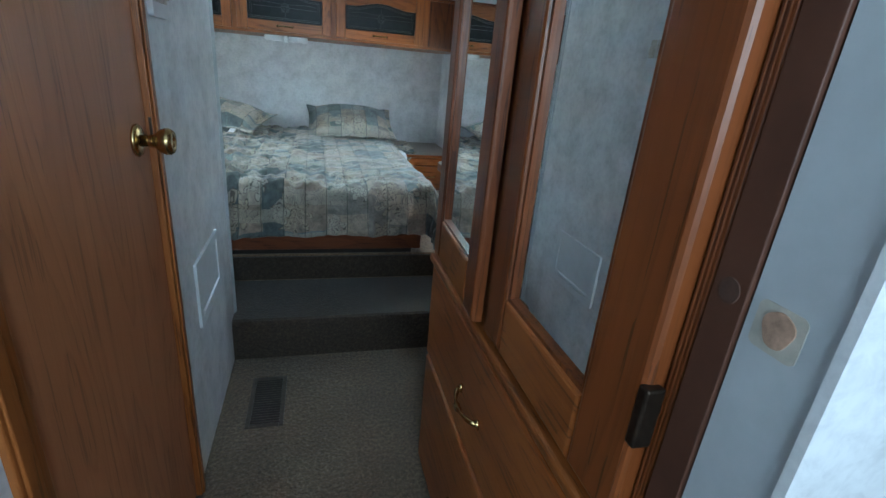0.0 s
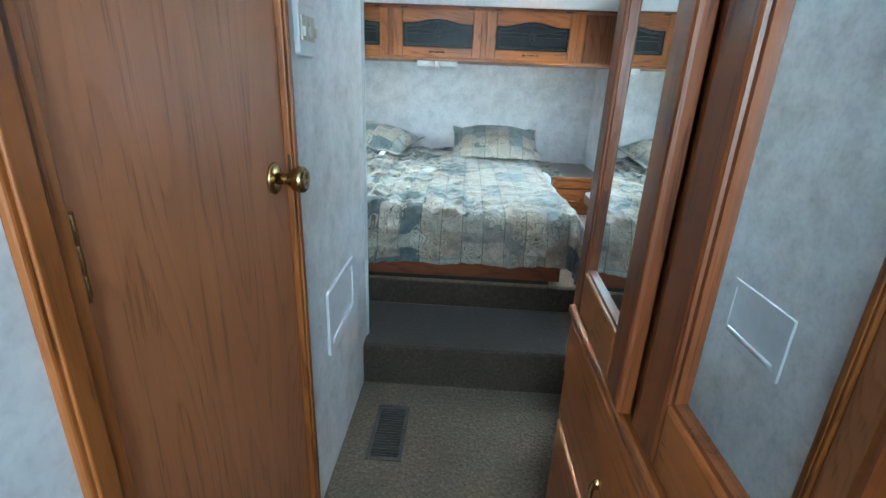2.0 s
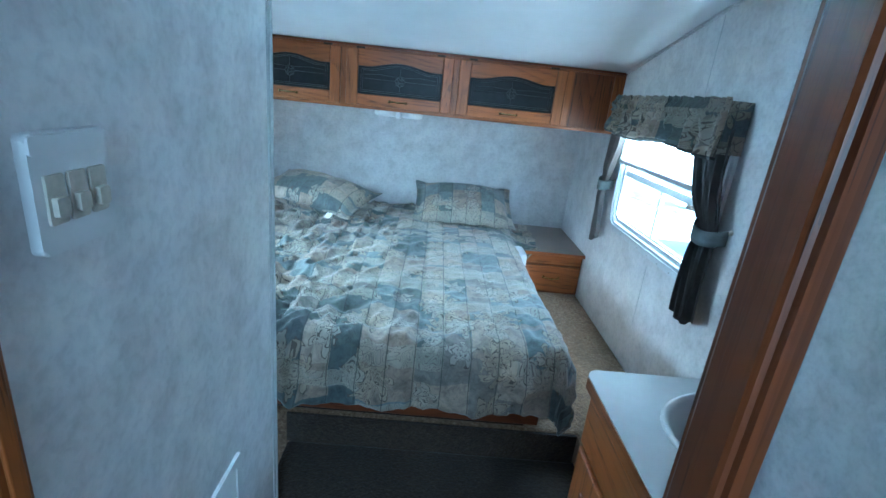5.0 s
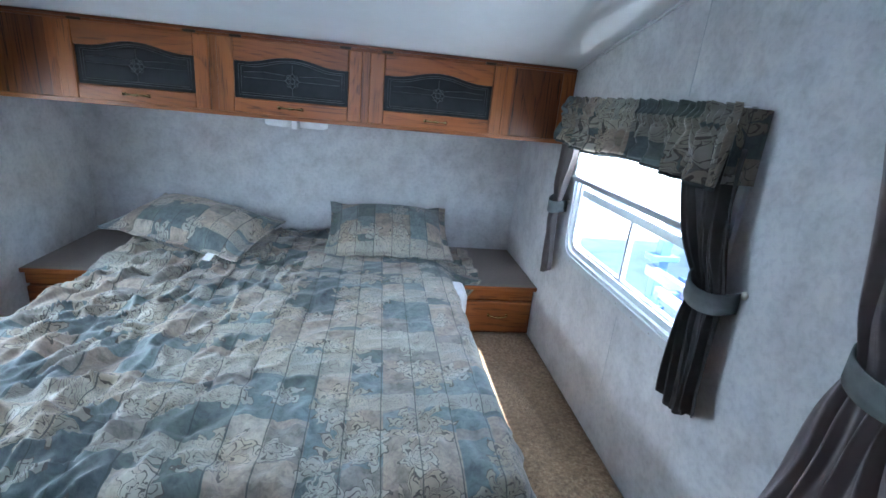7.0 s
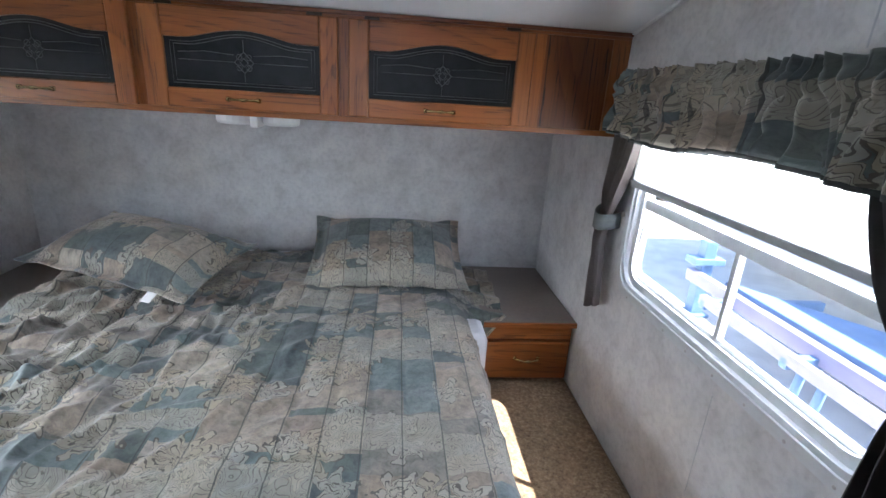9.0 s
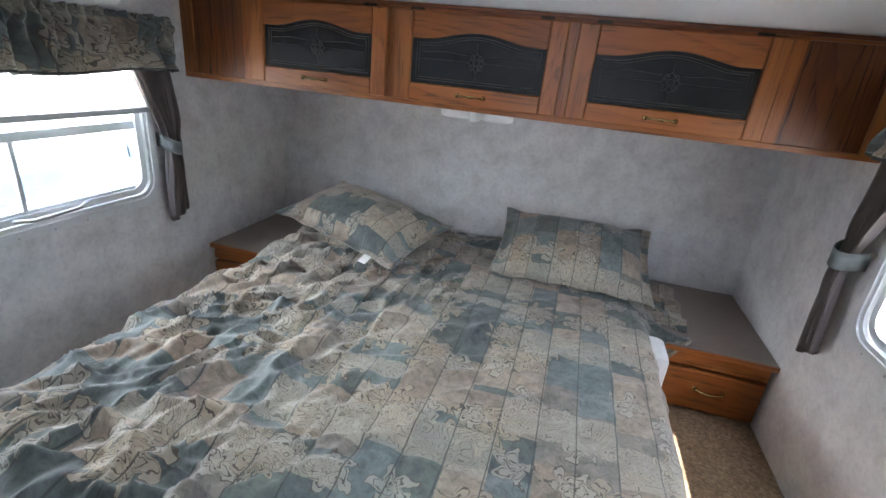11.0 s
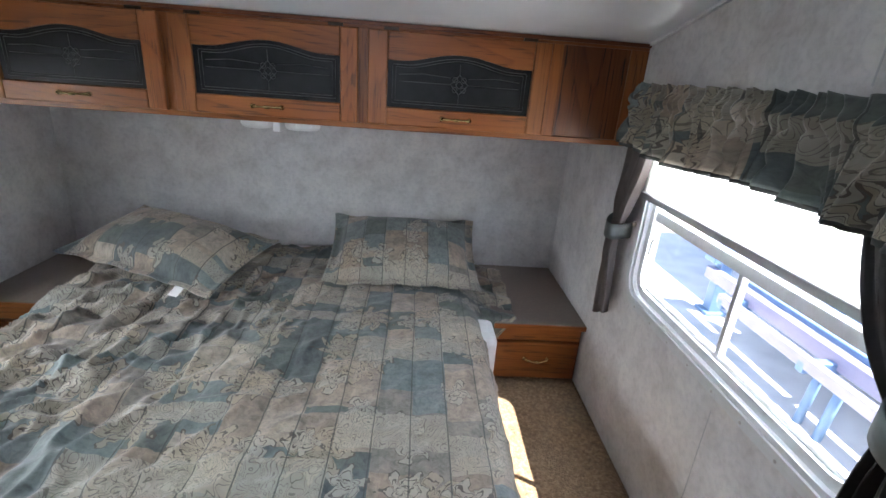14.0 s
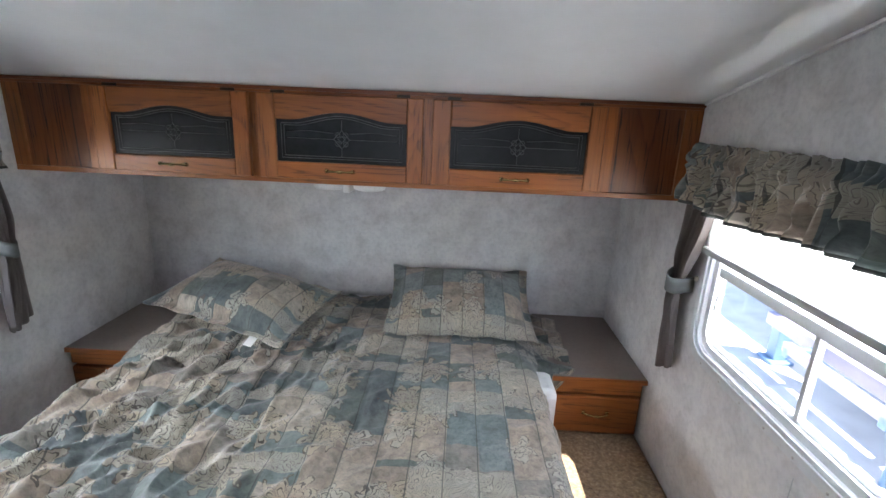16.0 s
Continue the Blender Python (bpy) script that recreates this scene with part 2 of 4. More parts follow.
def glassy(name, tint=(1, 1, 1), clear=True):
    m, n, l, b = material(name, 0.02, 0.0, tint)
    if clear:
        out = n["Material Output"]
        tr, gl, mx = n.new("ShaderNodeBsdfTransparent"), n.new("ShaderNodeBsdfGlossy"), n.new("ShaderNodeMixShader")
        gl.inputs["Roughness"].default_value = 0.02
        mx.inputs[0].default_value = 0.06
        l.new(tr.outputs[0], mx.inputs[1])
        l.new(gl.outputs[0], mx.inputs[2])
        l.new(mx.outputs[0], out.inputs["Surface"])
    return m


def letting_light(name, color, through_part):
    m, n, l, b = material(name, 0.8, 0.0, color)
    out = n["Material Output"]
    tr, mx = n.new("ShaderNodeBsdfTranslucent"), n.new("ShaderNodeMixShader")
    tr.inputs["Color"].default_value = (*color, 1)
    mx.inputs[0].default_value = through_part
    l.new(b.outputs[0], mx.inputs[1])
    l.new(tr.outputs[0], mx.inputs[2])
    l.new(mx.outputs[0], out.inputs["Surface"])
    return m


wallpaper = paper()
ceiling_white = plain("white_ceiling_board", (0.72, 0.74, 0.77), 0.6, 0, 0.03, 8, 0.05)
white_paint = plain("white_painted_trim", (0.72, 0.73, 0.74), 0.45, 0, 0.05, 20, 0.05)
white_plastic = plain("white_plastic", (0.74, 0.75, 0.76), 0.35, 0, 0.03, 15, 0.03)
grey_panel = plain("pale_grey_panel", (0.44, 0.46, 0.48), 0.55, 0, 0.06, 25, 0.05)
brown_jamb = plain("dark_brown_paper_jamb", (0.075, 0.03, 0.017), 0.5, 0, 0.2, 18, 0.1)
bare_brown = plain("brown_bruise", (0.06, 0.03, 0.02), 0.7, 0, 0.3, 60, 0.3)
bare_wood = plain("torn_bare_wood", (0.36, 0.23, 0.16), 0.8, 0, 0.5, 60, 0.6)
old_glue = plain("yellowed_glue_patch", (0.45, 0.42, 0.36), 0.7, 0, 0.15, 60, 0.2)
carpet_tan = carpet("tan_carpet", (0.10, 0.058, 0.028), (0.23, 0.15, 0.082), (0.38, 0.28, 0.175))
# darker copy of the tan carpet; the hall's dimness is in the colour
carpet_hall_shaded = carpet("shaded_tan_carpet", (0.04, 0.026, 0.014), (0.10, 0.069, 0.041), (0.19, 0.138, 0.086))
# tan carpet again, with the shade on the steps put into its colour
carpet_step_shaded = carpet("shaded_step_carpet", (0.016, 0.010, 0.006), (0.038, 0.025, 0.015), (0.07, 0.049, 0.031))
cloth = quilt()
cloth_sunlit = plain("sunlit_bed_side", (0.66, 0.67, 0.69), 0.8, 0, 0.05, 40, 0.2)
brass = plain("aged_brass", (0.45, 0.32, 0.14), 0.24, 1.0, 0.35, 60, 0.1)
dark_metal = plain("dark_bronze_hinge", (0.05, 0.035, 0.025), 0.4, 0.8, 0.3, 80, 0.1)
alloy = plain("white_coated_aluminium", (0.62, 0.64, 0.66), 0.35, 0.3, 0.05, 40, 0.05)
steel = plain("dull_steel", (0.5, 0.5, 0.5), 0.35, 1.0, 0.1, 60, 0.05)
grille_brown = plain("brown_metal_grille", (0.055, 0.042, 0.034), 0.45, 0.5, 0.25, 90, 0.1)
gap_dark = plain("duct_shade_black", (0.006, 0.005, 0.004), 0.9, 0, 0.2, 20, 0)
bronze = plain("antique_bronze", (0.17, 0.115, 0.05), 0.32, 1.0, 0.4, 60, 0.1)
smoked = plain("smoked_dark_glass", (0.014, 0.015, 0.017), 0.4, 0.0, 0.3, 25, 0.05)
smoked.node_tree.nodes["Principled BSDF"].inputs["Specular IOR Level"].default_value = 0.2
pale_vinyl = plain("pale_vinyl_plate", (0.60, 0.61, 0.625), 0.55, 0, 0.04, 25, 0.03)
etch = plain("etched_lines", (0.075, 0.078, 0.08), 0.5, 0, 0.2, 60, 0)
laminate = plain("taupe_laminate_top", (0.20, 0.165, 0.145), 0.45, 0, 0.06, 60, 0.05)
counter_white = plain("pale_laminate_counter", (0.62, 0.63, 0.64), 0.3, 0, 0.03, 30, 0.03)
curtain_cloth = plain("charcoal_sheer_curtain", (0.055, 0.05, 0.05), 0.8, 0, 0.2, 30, 0.2)
sheer = letting_light("taupe_sheer_cloth", (0.19, 0.165, 0.16), 0.35)
# the taupe sheer in a lighter colour that holds the light falling beside it
sheer_lit = letting_light("lit_taupe_sheer_cloth", (0.34, 0.30, 0.30), 0.3)
hem_cloth = plain("dark_slate_hem_cloth", (0.055, 0.06, 0.06), 0.8, 0, 0.2, 40, 0.2)
tie_cloth = plain("slate_tieback_cloth", (0.13, 0.145, 0.145), 0.75, 0, 0.15, 40, 0.2)
shade_cloth = letting_light("cream_window_shade", (0.88, 0.85, 0.78), 0.65)
diffuser = letting_light("white_hatch_diffuser", (0.9, 0.92, 0.92), 0.8)
pane = glassy("clear_window_glass")
mirror, *_ = material("silvered_mirror", 0.015, 1.0, (0.80, 0.83, 0.83))
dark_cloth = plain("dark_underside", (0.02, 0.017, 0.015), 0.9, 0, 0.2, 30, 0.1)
concrete = plain("pale_dusty_concrete", (0.52, 0.505, 0.48), 0.9, 0, 0.15, 3, 0.3)
gel_white = plain("white_gelcoat", (0.75, 0.76, 0.77), 0.25, 0, 0.03, 4, 0)
stripe_blue = plain("blue_vinyl_stripe", (0.13, 0.21, 0.34), 0.35, 0, 0.1, 6, 0)
stripe_mauve = plain("mauve_vinyl_stripe", (0.26, 0.24, 0.33), 0.35, 0, 0.1, 6, 0)
tyre_black = plain("black_rubber", (0.02, 0.02, 0.02), 0.8, 0, 0.2, 20, 0.2)
bark = plain("grey_bark", (0.11, 0.085, 0.06), 0.9, 0, 0.4, 15, 0.8)
leaf_green = plain("green_leaf", (0.06, 0.11, 0.035), 0.6, 0, 0.4, 3, 0)
paper_white = plain("white_paper_tag", (0.75, 0.75, 0.75), 0.7, 0, 0.04, 90, 0)

# ---- shapes ----


def mesh_ob(name, verts, faces, mat, parent=None, smooth=False, at=None):
    me = bpy.data.meshes.new(name)
    me.from_pydata([tuple(v) for v in verts], [], faces)
    me.materials.append(mat)
    if smooth:
        me.polygons.foreach_set("use_smooth", [True] * len(me.polygons))
    ob = new(name, me)
    if parent is not None:
        adopt(ob, parent)
    return ob


def adopt(ob, parent):
    ob.parent = parent
    ob.matrix_parent_inverse = parent.matrix_basis.inverted()


def from_bm(name, bm, mat, parent=None, smooth=False):
    bmesh.ops.recalc_face_normals(bm, faces=bm.faces)
    me = bpy.data.meshes.new(name)
    bm.to_mesh(me)
    bm.free()
    me.materials.append(mat)
    if smooth:
        me.polygons.foreach_set("use_smooth", [True] * len(me.polygons))
    ob = new(name, me)
    if parent is not None:
        adopt(ob, parent)
    return ob


def boxes(name, list_of, mat, parent=None, bevel=0.0, segments=2):
    """One mesh of boxes (x0, x1, y0, y1, z0, z1), with rounded edges."""
    bm = bmesh.new()
    for x0, x1, y0, y1, z0, z1 in list_of:
        made = bmesh.ops.create_cube(bm, size=1)
        bmesh.ops.scale(bm, vec=(x1 - x0, y1 - y0, z1 - z0), verts=made["verts"])
        bmesh.ops.translate(bm, vec=((x0 + x1) / 2, (y0 + y1) / 2, (z0 + z1) / 2), verts=made["verts"])
    if bevel:
        bmesh.ops.bevel(bm, geom=list(bm.edges), offset=bevel, segments=segments, affect="EDGES", profile=0.5)
    return from_bm(name, bm, mat, parent)


def box(name, x0, x1, y0, y1, z0, z1, mat, parent=None, bevel=0.0):
    return boxes(name, [(x0, x1, y0, y1, z0, z1)], mat, parent, bevel)


def thing(name, at, label, category, group="", kind=""):
    ob = new(name)
    ob.location = at
    ob.empty_display_size = 0.05
    return tagged(ob, label, category, group, kind)


def tube(name, points, radius, mat, parent=None, sides=8, flat=1.0):
    """A rod swept along points; radius may be a list."""
    pts = [Vector(p) for p in points]
    rs = radius if isinstance(radius, (list, tuple)) else [radius] * len(pts)
    verts, faces = [], []
    for i, p in enumerate(pts):
        d = (pts[min(i + 1, len(pts) - 1)] - pts[max(i - 1, 0)]).normalized()
        u = d.cross(Vector((0.31, 0.17, 0.93))).normalized()
        w = d.cross(u)
        for k in range(sides):
            a = 2 * math.pi * k / sides
            verts.append(p + rs[i] * (math.cos(a) * u + flat * math.sin(a) * w))
    for i in range(len(pts) - 1):
        for k in range(sides):
            faces.append((i * sides + k, i * sides + (k + 1) % sides, (i + 1) * sides + (k + 1) % sides, (i + 1) * sides + k))
    faces.append(tuple(reversed(range(sides))))
    faces.append(tuple(range((len(pts) - 1) * sides, len(pts) * sides)))
    return mesh_ob(name, verts, faces, mat, parent, True)


def lathe(name, profile, m, mat, parent=None, sides=24):
    """A turned shape about its own z axis: (radius, height) rows, set at the pose m."""
    verts, faces = [], []
    for r, z in profile:
        for k in range(sides):
            a = 2 * math.pi * k / sides
            verts.append(m @ Vector((r * math.cos(a), r * math.sin(a), z)))
    for i in range(len(profile) - 1):
        for k in range(sides):
            faces.append((i * sides + k, i * sides + (k + 1) % sides, (i + 1) * sides + (k + 1) % sides, (i + 1) * sides + k))
    faces.append(tuple(reversed(range(sides))))
    faces.append(tuple(range((len(profile) - 1) * sides, len(profile) * sides)))
    return mesh_ob(name, verts, faces, mat, parent, True)


def slab(name, outline, put, depth, mat, parent=None, bevel=0.0):
    """A flat shape: outline of (u, v), placed by put(u, v, w), from w=0 to w=depth."""
    bm = bmesh.new()
    a = [bm.verts.new(put(u, v, 0)) for u, v in outline]
    c = [bm.verts.new(put(u, v, depth)) for u, v in outline]
    top = bm.faces.new(c)
    bm.faces.new(list(reversed(a)))
    for i in range(len(a)):
        j = (i + 1) % len(a)
        bm.faces.new((a[i], a[j], c[j], c[i]))
    if bevel:
        bmesh.ops.bevel(bm, geom=list(top.edges), offset=bevel, segments=2, affect="EDGES", profile=0.5)
    return from_bm(name, bm, mat, parent)


def round_rect(u0, u1, v0, v1, r, k=6):
    out = []
    for cu, cv, a0 in ((u1 - r, v1 - r, 0), (u0 + r, v1 - r, 90), (u0 + r, v0 + r, 180), (u1 - r, v0 + r, 270)):
        for i in range(k + 1):
            a = radians(a0 + 90 * i / k)
            out.append((cu + r * math.cos(a), cv + r * math.sin(a)))
    return out


def ring(name, outer, inner, put, depth, mat, parent=None):
    """A flat frame between two outlines with the same number of points."""
    k = len(outer)
    verts = [put(u, v, w) for w in (0, depth) for line in (outer, inner) for u, v in line]
    faces = []
    for i in range(k):
        j = (i + 1) % k
        o0, i0, o1, i1 = 0, k, 2 * k, 3 * k
        faces += [(o1 + i, o1 + j, i1 + j, i1 + i), (o0 + j, o0 + i, i0 + i, i0 + j), (o0 + i, o0 + j, o1 + j, o1 + i), (i0 + j, i0 + i, i1 + i, i1 + j)]
    bm = bmesh.new()
    vs = [bm.verts.new(v) for v in verts]
    for f in faces:
        bm.faces.new([vs[i] for i in f])
    return from_bm(name, bm, mat, parent)

# ---- structure ----
XL, XR, YF, ZF, XH, XW = -1.22, 1.165, 4.60, 0.30, -0.197, 0.462


def ceil_z(y):
    return 1.632 + 0.22 * (3.95 - y)


def structure(ob, label, category):
    return tagged(ob, label, category, "", "structure")


structure(box("floor_hall", XL, XR, -0.68, 2.30, -0.12, 0.0, carpet_hall_shaded), "tan carpet on the lower hall floor, coloured darker for shade", "floor")
structure(boxes("floor_step", [(XH - 0.06, XR, 2.285, 2.69, -0.12, 0.178)], carpet_step_shaded, None, 0.018), "tan carpeted step between hall and bedroom", "step")
structure(boxes("floor_bedroom", [(XL, XR, 2.69, YF, -0.1, ZF), (0.80, XR, 2.24, 2.72, 0.18, ZF - 0.003)], carpet_tan, None, 0.014), "tan cut-pile carpet on the raised bedroom floor", "floor")
# thin cover over the tan riser, its shade painted in by the dark colour
structure(box("floor_riser", XH - 0.06, 0.80, 2.676, 2.689, 0.179, ZF - 0.004, carpet_step_shaded), "tan carpeted riser below the bed, coloured dark for shade", "step")
structure(box("wall_front", XL - 0.05, XR + 0.05, YF, YF + 0.06, -0.1, 2.2, wallpaper), "pale grey mottled wallpaper behind the bed head", "wall")

WY0, WY1, WZ0, WZ1 = 2.835, 3.705, 0.875, 1.46


def side_wall(name, x0, x1):
    ob = boxes(name, [(x0, x1, -0.68, WY0, -0.3, 2.2), (x0, x1, WY1, YF, -0.3, 2.2), (x0, x1, WY0, WY1, -0.3, WZ0), (x0, x1, WY0, WY1, WZ1, 2.2)], wallpaper)
    return structure(ob, "pale grey mottled wallpaper wall with a wide window", "wall")


side_wall("wall_east", XR, XR + 0.05)
side_wall("wall_west", XL - 0.05, XL)
# added out of view: closes the rear and sits just behind the fill lamp
structure(box("wall_south", XL - 0.05, XR + 0.05, -0.74, -0.68, -0.1, 2.2, wallpaper), "unseen plain wall added to close the space behind the walk", "wall")
YE = 2.375
# hall side wall, with the closed door in it
DY0, DY1, DZ1 = 1.046, 1.610, 1.93
structure(boxes("wall_hall", [(XH - 0.04, XH, 0.66, DY0 - 0.01, 0, 2.0), (XH - 0.04, XH, DY1 + 0.0345, YE, 0, 2.0), (XH - 0.04, XH, DY0 - 0.01, DY1 + 0.035, DZ1 + 0.03, 2.0),
                              (XL, XH - 0.04, 0.66, 0.70, 0, 2.0), (XL, XH - 0.04, YE - 0.04, YE, -0.1, 2.02)], wallpaper), "pale mottled wallpaper on the thin hall partition", "wall")
structure(boxes("trim_corner", [(XH - 0.044, XH + 0.004, YE, YE + 0.006, 0.15, 1.985), (XH, XH + 0.004, YE - 0.016, YE, 0.003, 1.985), (XH + 0.004, XH + 0.007, YE - 0.003, YE + 0.006, 0.15, 1.985)], grey_panel, None, 0.0008),
          "narrow grey corner strip on the partition's edge", "trim")
structure(boxes("wall_closet_end", [(XW, XR, 0.68, 0.748, 0, 2.0)], grey_panel), "pale grey panel beside the closet", "wall")
structure(boxes("wall_closet_face", [(XW - 0.004, XR, 0.672, 0.68, 0, 2.0)], wallpaper), "white papered wall face at the hall mouth", "wall")

# ceiling: flat over the hall, sloping down over the bed, with a hole for the hatch
HX0, HX1, HY0, HY1 = -0.20, 0.13, 2.90, 3.27
bm = bmesh.new()
for x0, x1, y0, y1 in ((XL, XR, 2.2, HY0), (XL, XR, HY1, YF), (XL, HX0, HY0, HY1), (HX1, XR, HY0, HY1)):
    vs = [bm.verts.new((x, y, ceil_z(y) + dz)) for dz in (0, 0.06) for x, y in ((x0, y0), (x1, y0), (x1, y1), (x0, y1))]
    for f in ((0, 1, 2, 3), (7, 6, 5, 4), (0, 4, 5, 1), (1, 5, 6, 2), (2, 6, 7, 3), (3, 7, 4, 0)):
        bm.faces.new([vs[i] for i in f])
structure(from_bm("ceiling", bm, ceiling_white), "smooth white sloping bedroom ceiling", "ceiling")
structure(box("ceiling_hall", XL, XR, -0.68, 2.2, 2.0, 2.06, ceiling_white), "flat white ceiling over the hall", "ceiling")


def sloped_strip(name, x0, x1, y0, y1, drop):
    vs = [(x, y, ceil_z(y) - d) for d in (0.001, drop) for x, y in ((x0, y0), (x1, y0), (x1, y1), (x0, y1))]
    fs = [(0, 1, 2, 3), (7, 6, 5, 4), (0, 4, 5, 1), (1, 5, 6, 2), (2, 6, 7, 3), (3, 7, 4, 0)]
    return mesh_ob(name, vs, fs, white_paint)


structure(sloped_strip("trim_ceiling_east", XR - 0.011, XR - 0.001, 2.3, 3.95, 0.009), "thin white strip where ceiling meets wall", "trim")
structure(sloped_strip("trim_ceiling_west", XL + 0.001, XL + 0.011, 2.45, 3.95, 0.009), "thin white strip where ceiling meets wall", "trim")
structure(sloped_strip("trim_ceiling_seam", XL + 0.03, XR - 0.03, 2.86, 2.885, 0.006), "flat white batten across the ceiling", "trim")
structure(boxes("trim_wall_seam", [(XR - 0.0015, XR, 3.105, 3.108, 1.53, 1.80), (XR - 0.0015, XR, 3.212, 3.2135, 0.52, 0.80)], grey_panel), "hairline seam in the wall panel", "trim")

# ---- windows ----


def window(name, x, side):
    """A wide sliding window; side is +1 where the room lies towards +x of it."""
    w = thing(name, (x, (WY0 + WY1) / 2, WZ0), "wide aluminium slider window with rounded corners", "window", "", "structure")

    def put(u, v, d):
        return (x + side * d, u, v)
    o, i = round_rect(2.80, 3.74, 0.842, 1.49, 0.085), round_rect(2.845, 3.695, 0.888, 1.445, 0.06)
    ring("frame", o, i, put, 0.012, alloy, w)
    ring("frame_lip", round_rect(2.818, 3.722, 0.86, 1.472, 0.075), round_rect(2.832, 3.708, 0.874, 1.458, 0.068), lambda u, v, d: put(u, v, d + 0.012), 0.006, alloy, w)
    ring("frame_inner", round_rect(2.846, 3.694, 0.889, 1.444, 0.06), round_rect(2.868, 3.672, 0.911, 1.422, 0.05), lambda u, v, d: put(u, v, d - 0.03), 0.03, alloy, w)
    xa, xb = sorted((x - side * 0.028, x - side * 0.006))
    box("rail", xa, xb, 2.868, 3.672, 1.128, 1.158, alloy, w, 0.002)
    box("mullion", xa + 0.002, xb - 0.002, 3.258, 3.272, 0.911, 1.128, alloy, w, 0.002)
    box("sash_edge", xa + 0.004, xb - 0.004, 2.868, 3.672, 0.911, 0.921, alloy, w, 0.001)
    xm = x - side * 0.018
    for a, b, c, d in ((2.868, 3.258, 0.921, 1.128), (3.272, 3.672, 0.921, 1.128), (2.868, 3.672, 1.158, 1.422)):
        g = box("pane", xm - 0.001, xm + 0.001, a, b, c, d, pane, w)
        g.visible_shadow = False
    for y in np.linspace(2.9, 3.64, 8):
        lathe("screw", [(0.004, 0), (0.004, 0.001), (0.002, 0.0025)], Matrix.Translation((x + side * 0.012, y, 0.851)) @ pose(0, 0, 0, 0, 90 * side, 0), steel, w, 8)
    bx = x + side * 0.012
    tube("latch", [(bx, 3.60, 1.10), (bx + side * 0.012, 3.605, 1.085), (bx + side * 0.012, 3.61, 1.04)], 0.004, white_plastic, w)
    return w


window("window_1", XR, -1)
w2 = window("window_2", XL, 1)
tube("crank", [(XL + 0.014, 3.21, 0.905), (XL + 0.03, 3.26, 0.90), (XL + 0.03, 3.40, 0.905), (XL + 0.014, 3.44, 0.915)], 0.006, steel, w2)


def shade(x, side):
    s = thing("window_shade", (x, 3.27, 1.2), "cream pleated shade drawn down over the upper pane", "shade", "window shades")
    verts, faces = [], []
    k = 14
    for i in range(k + 1):
        z = 1.205 + (1.485 - 1.205) * i / k
        d = 0.024 + (0.0015 if i % 2 else 0.0)
        verts += [(x + side * d, 2.825, z), (x + side * d, 3.715, z)]
    for i in range(k):
        faces.append((2 * i, 2 * i + 1, 2 * i + 3, 2 * i + 2))
    mesh_ob("pleats", verts, faces, shade_cloth, s)
    xa, xb = sorted((x + side * 0.018, x + side * 0.036))
    box("bottom_bar", xa, xb, 2.82, 3.72, 1.188, 1.208, grey_panel, s, 0.003)
    box("head_rail", xa, xb, 2.82, 3.72, 1.485, 1.51, alloy, s, 0.003)
    return s


shade(XR, -1)
shade(XL, 1)


def cloth_uv(ob, fn):
    me = ob.data
    uv = me.uv_layers.new(name="UVMap")
    co = [fn(v.co, v.index) for v in me.vertices]
    for lp in me.loops:
        uv.data[lp.index].uv = co[lp.vertex_index]


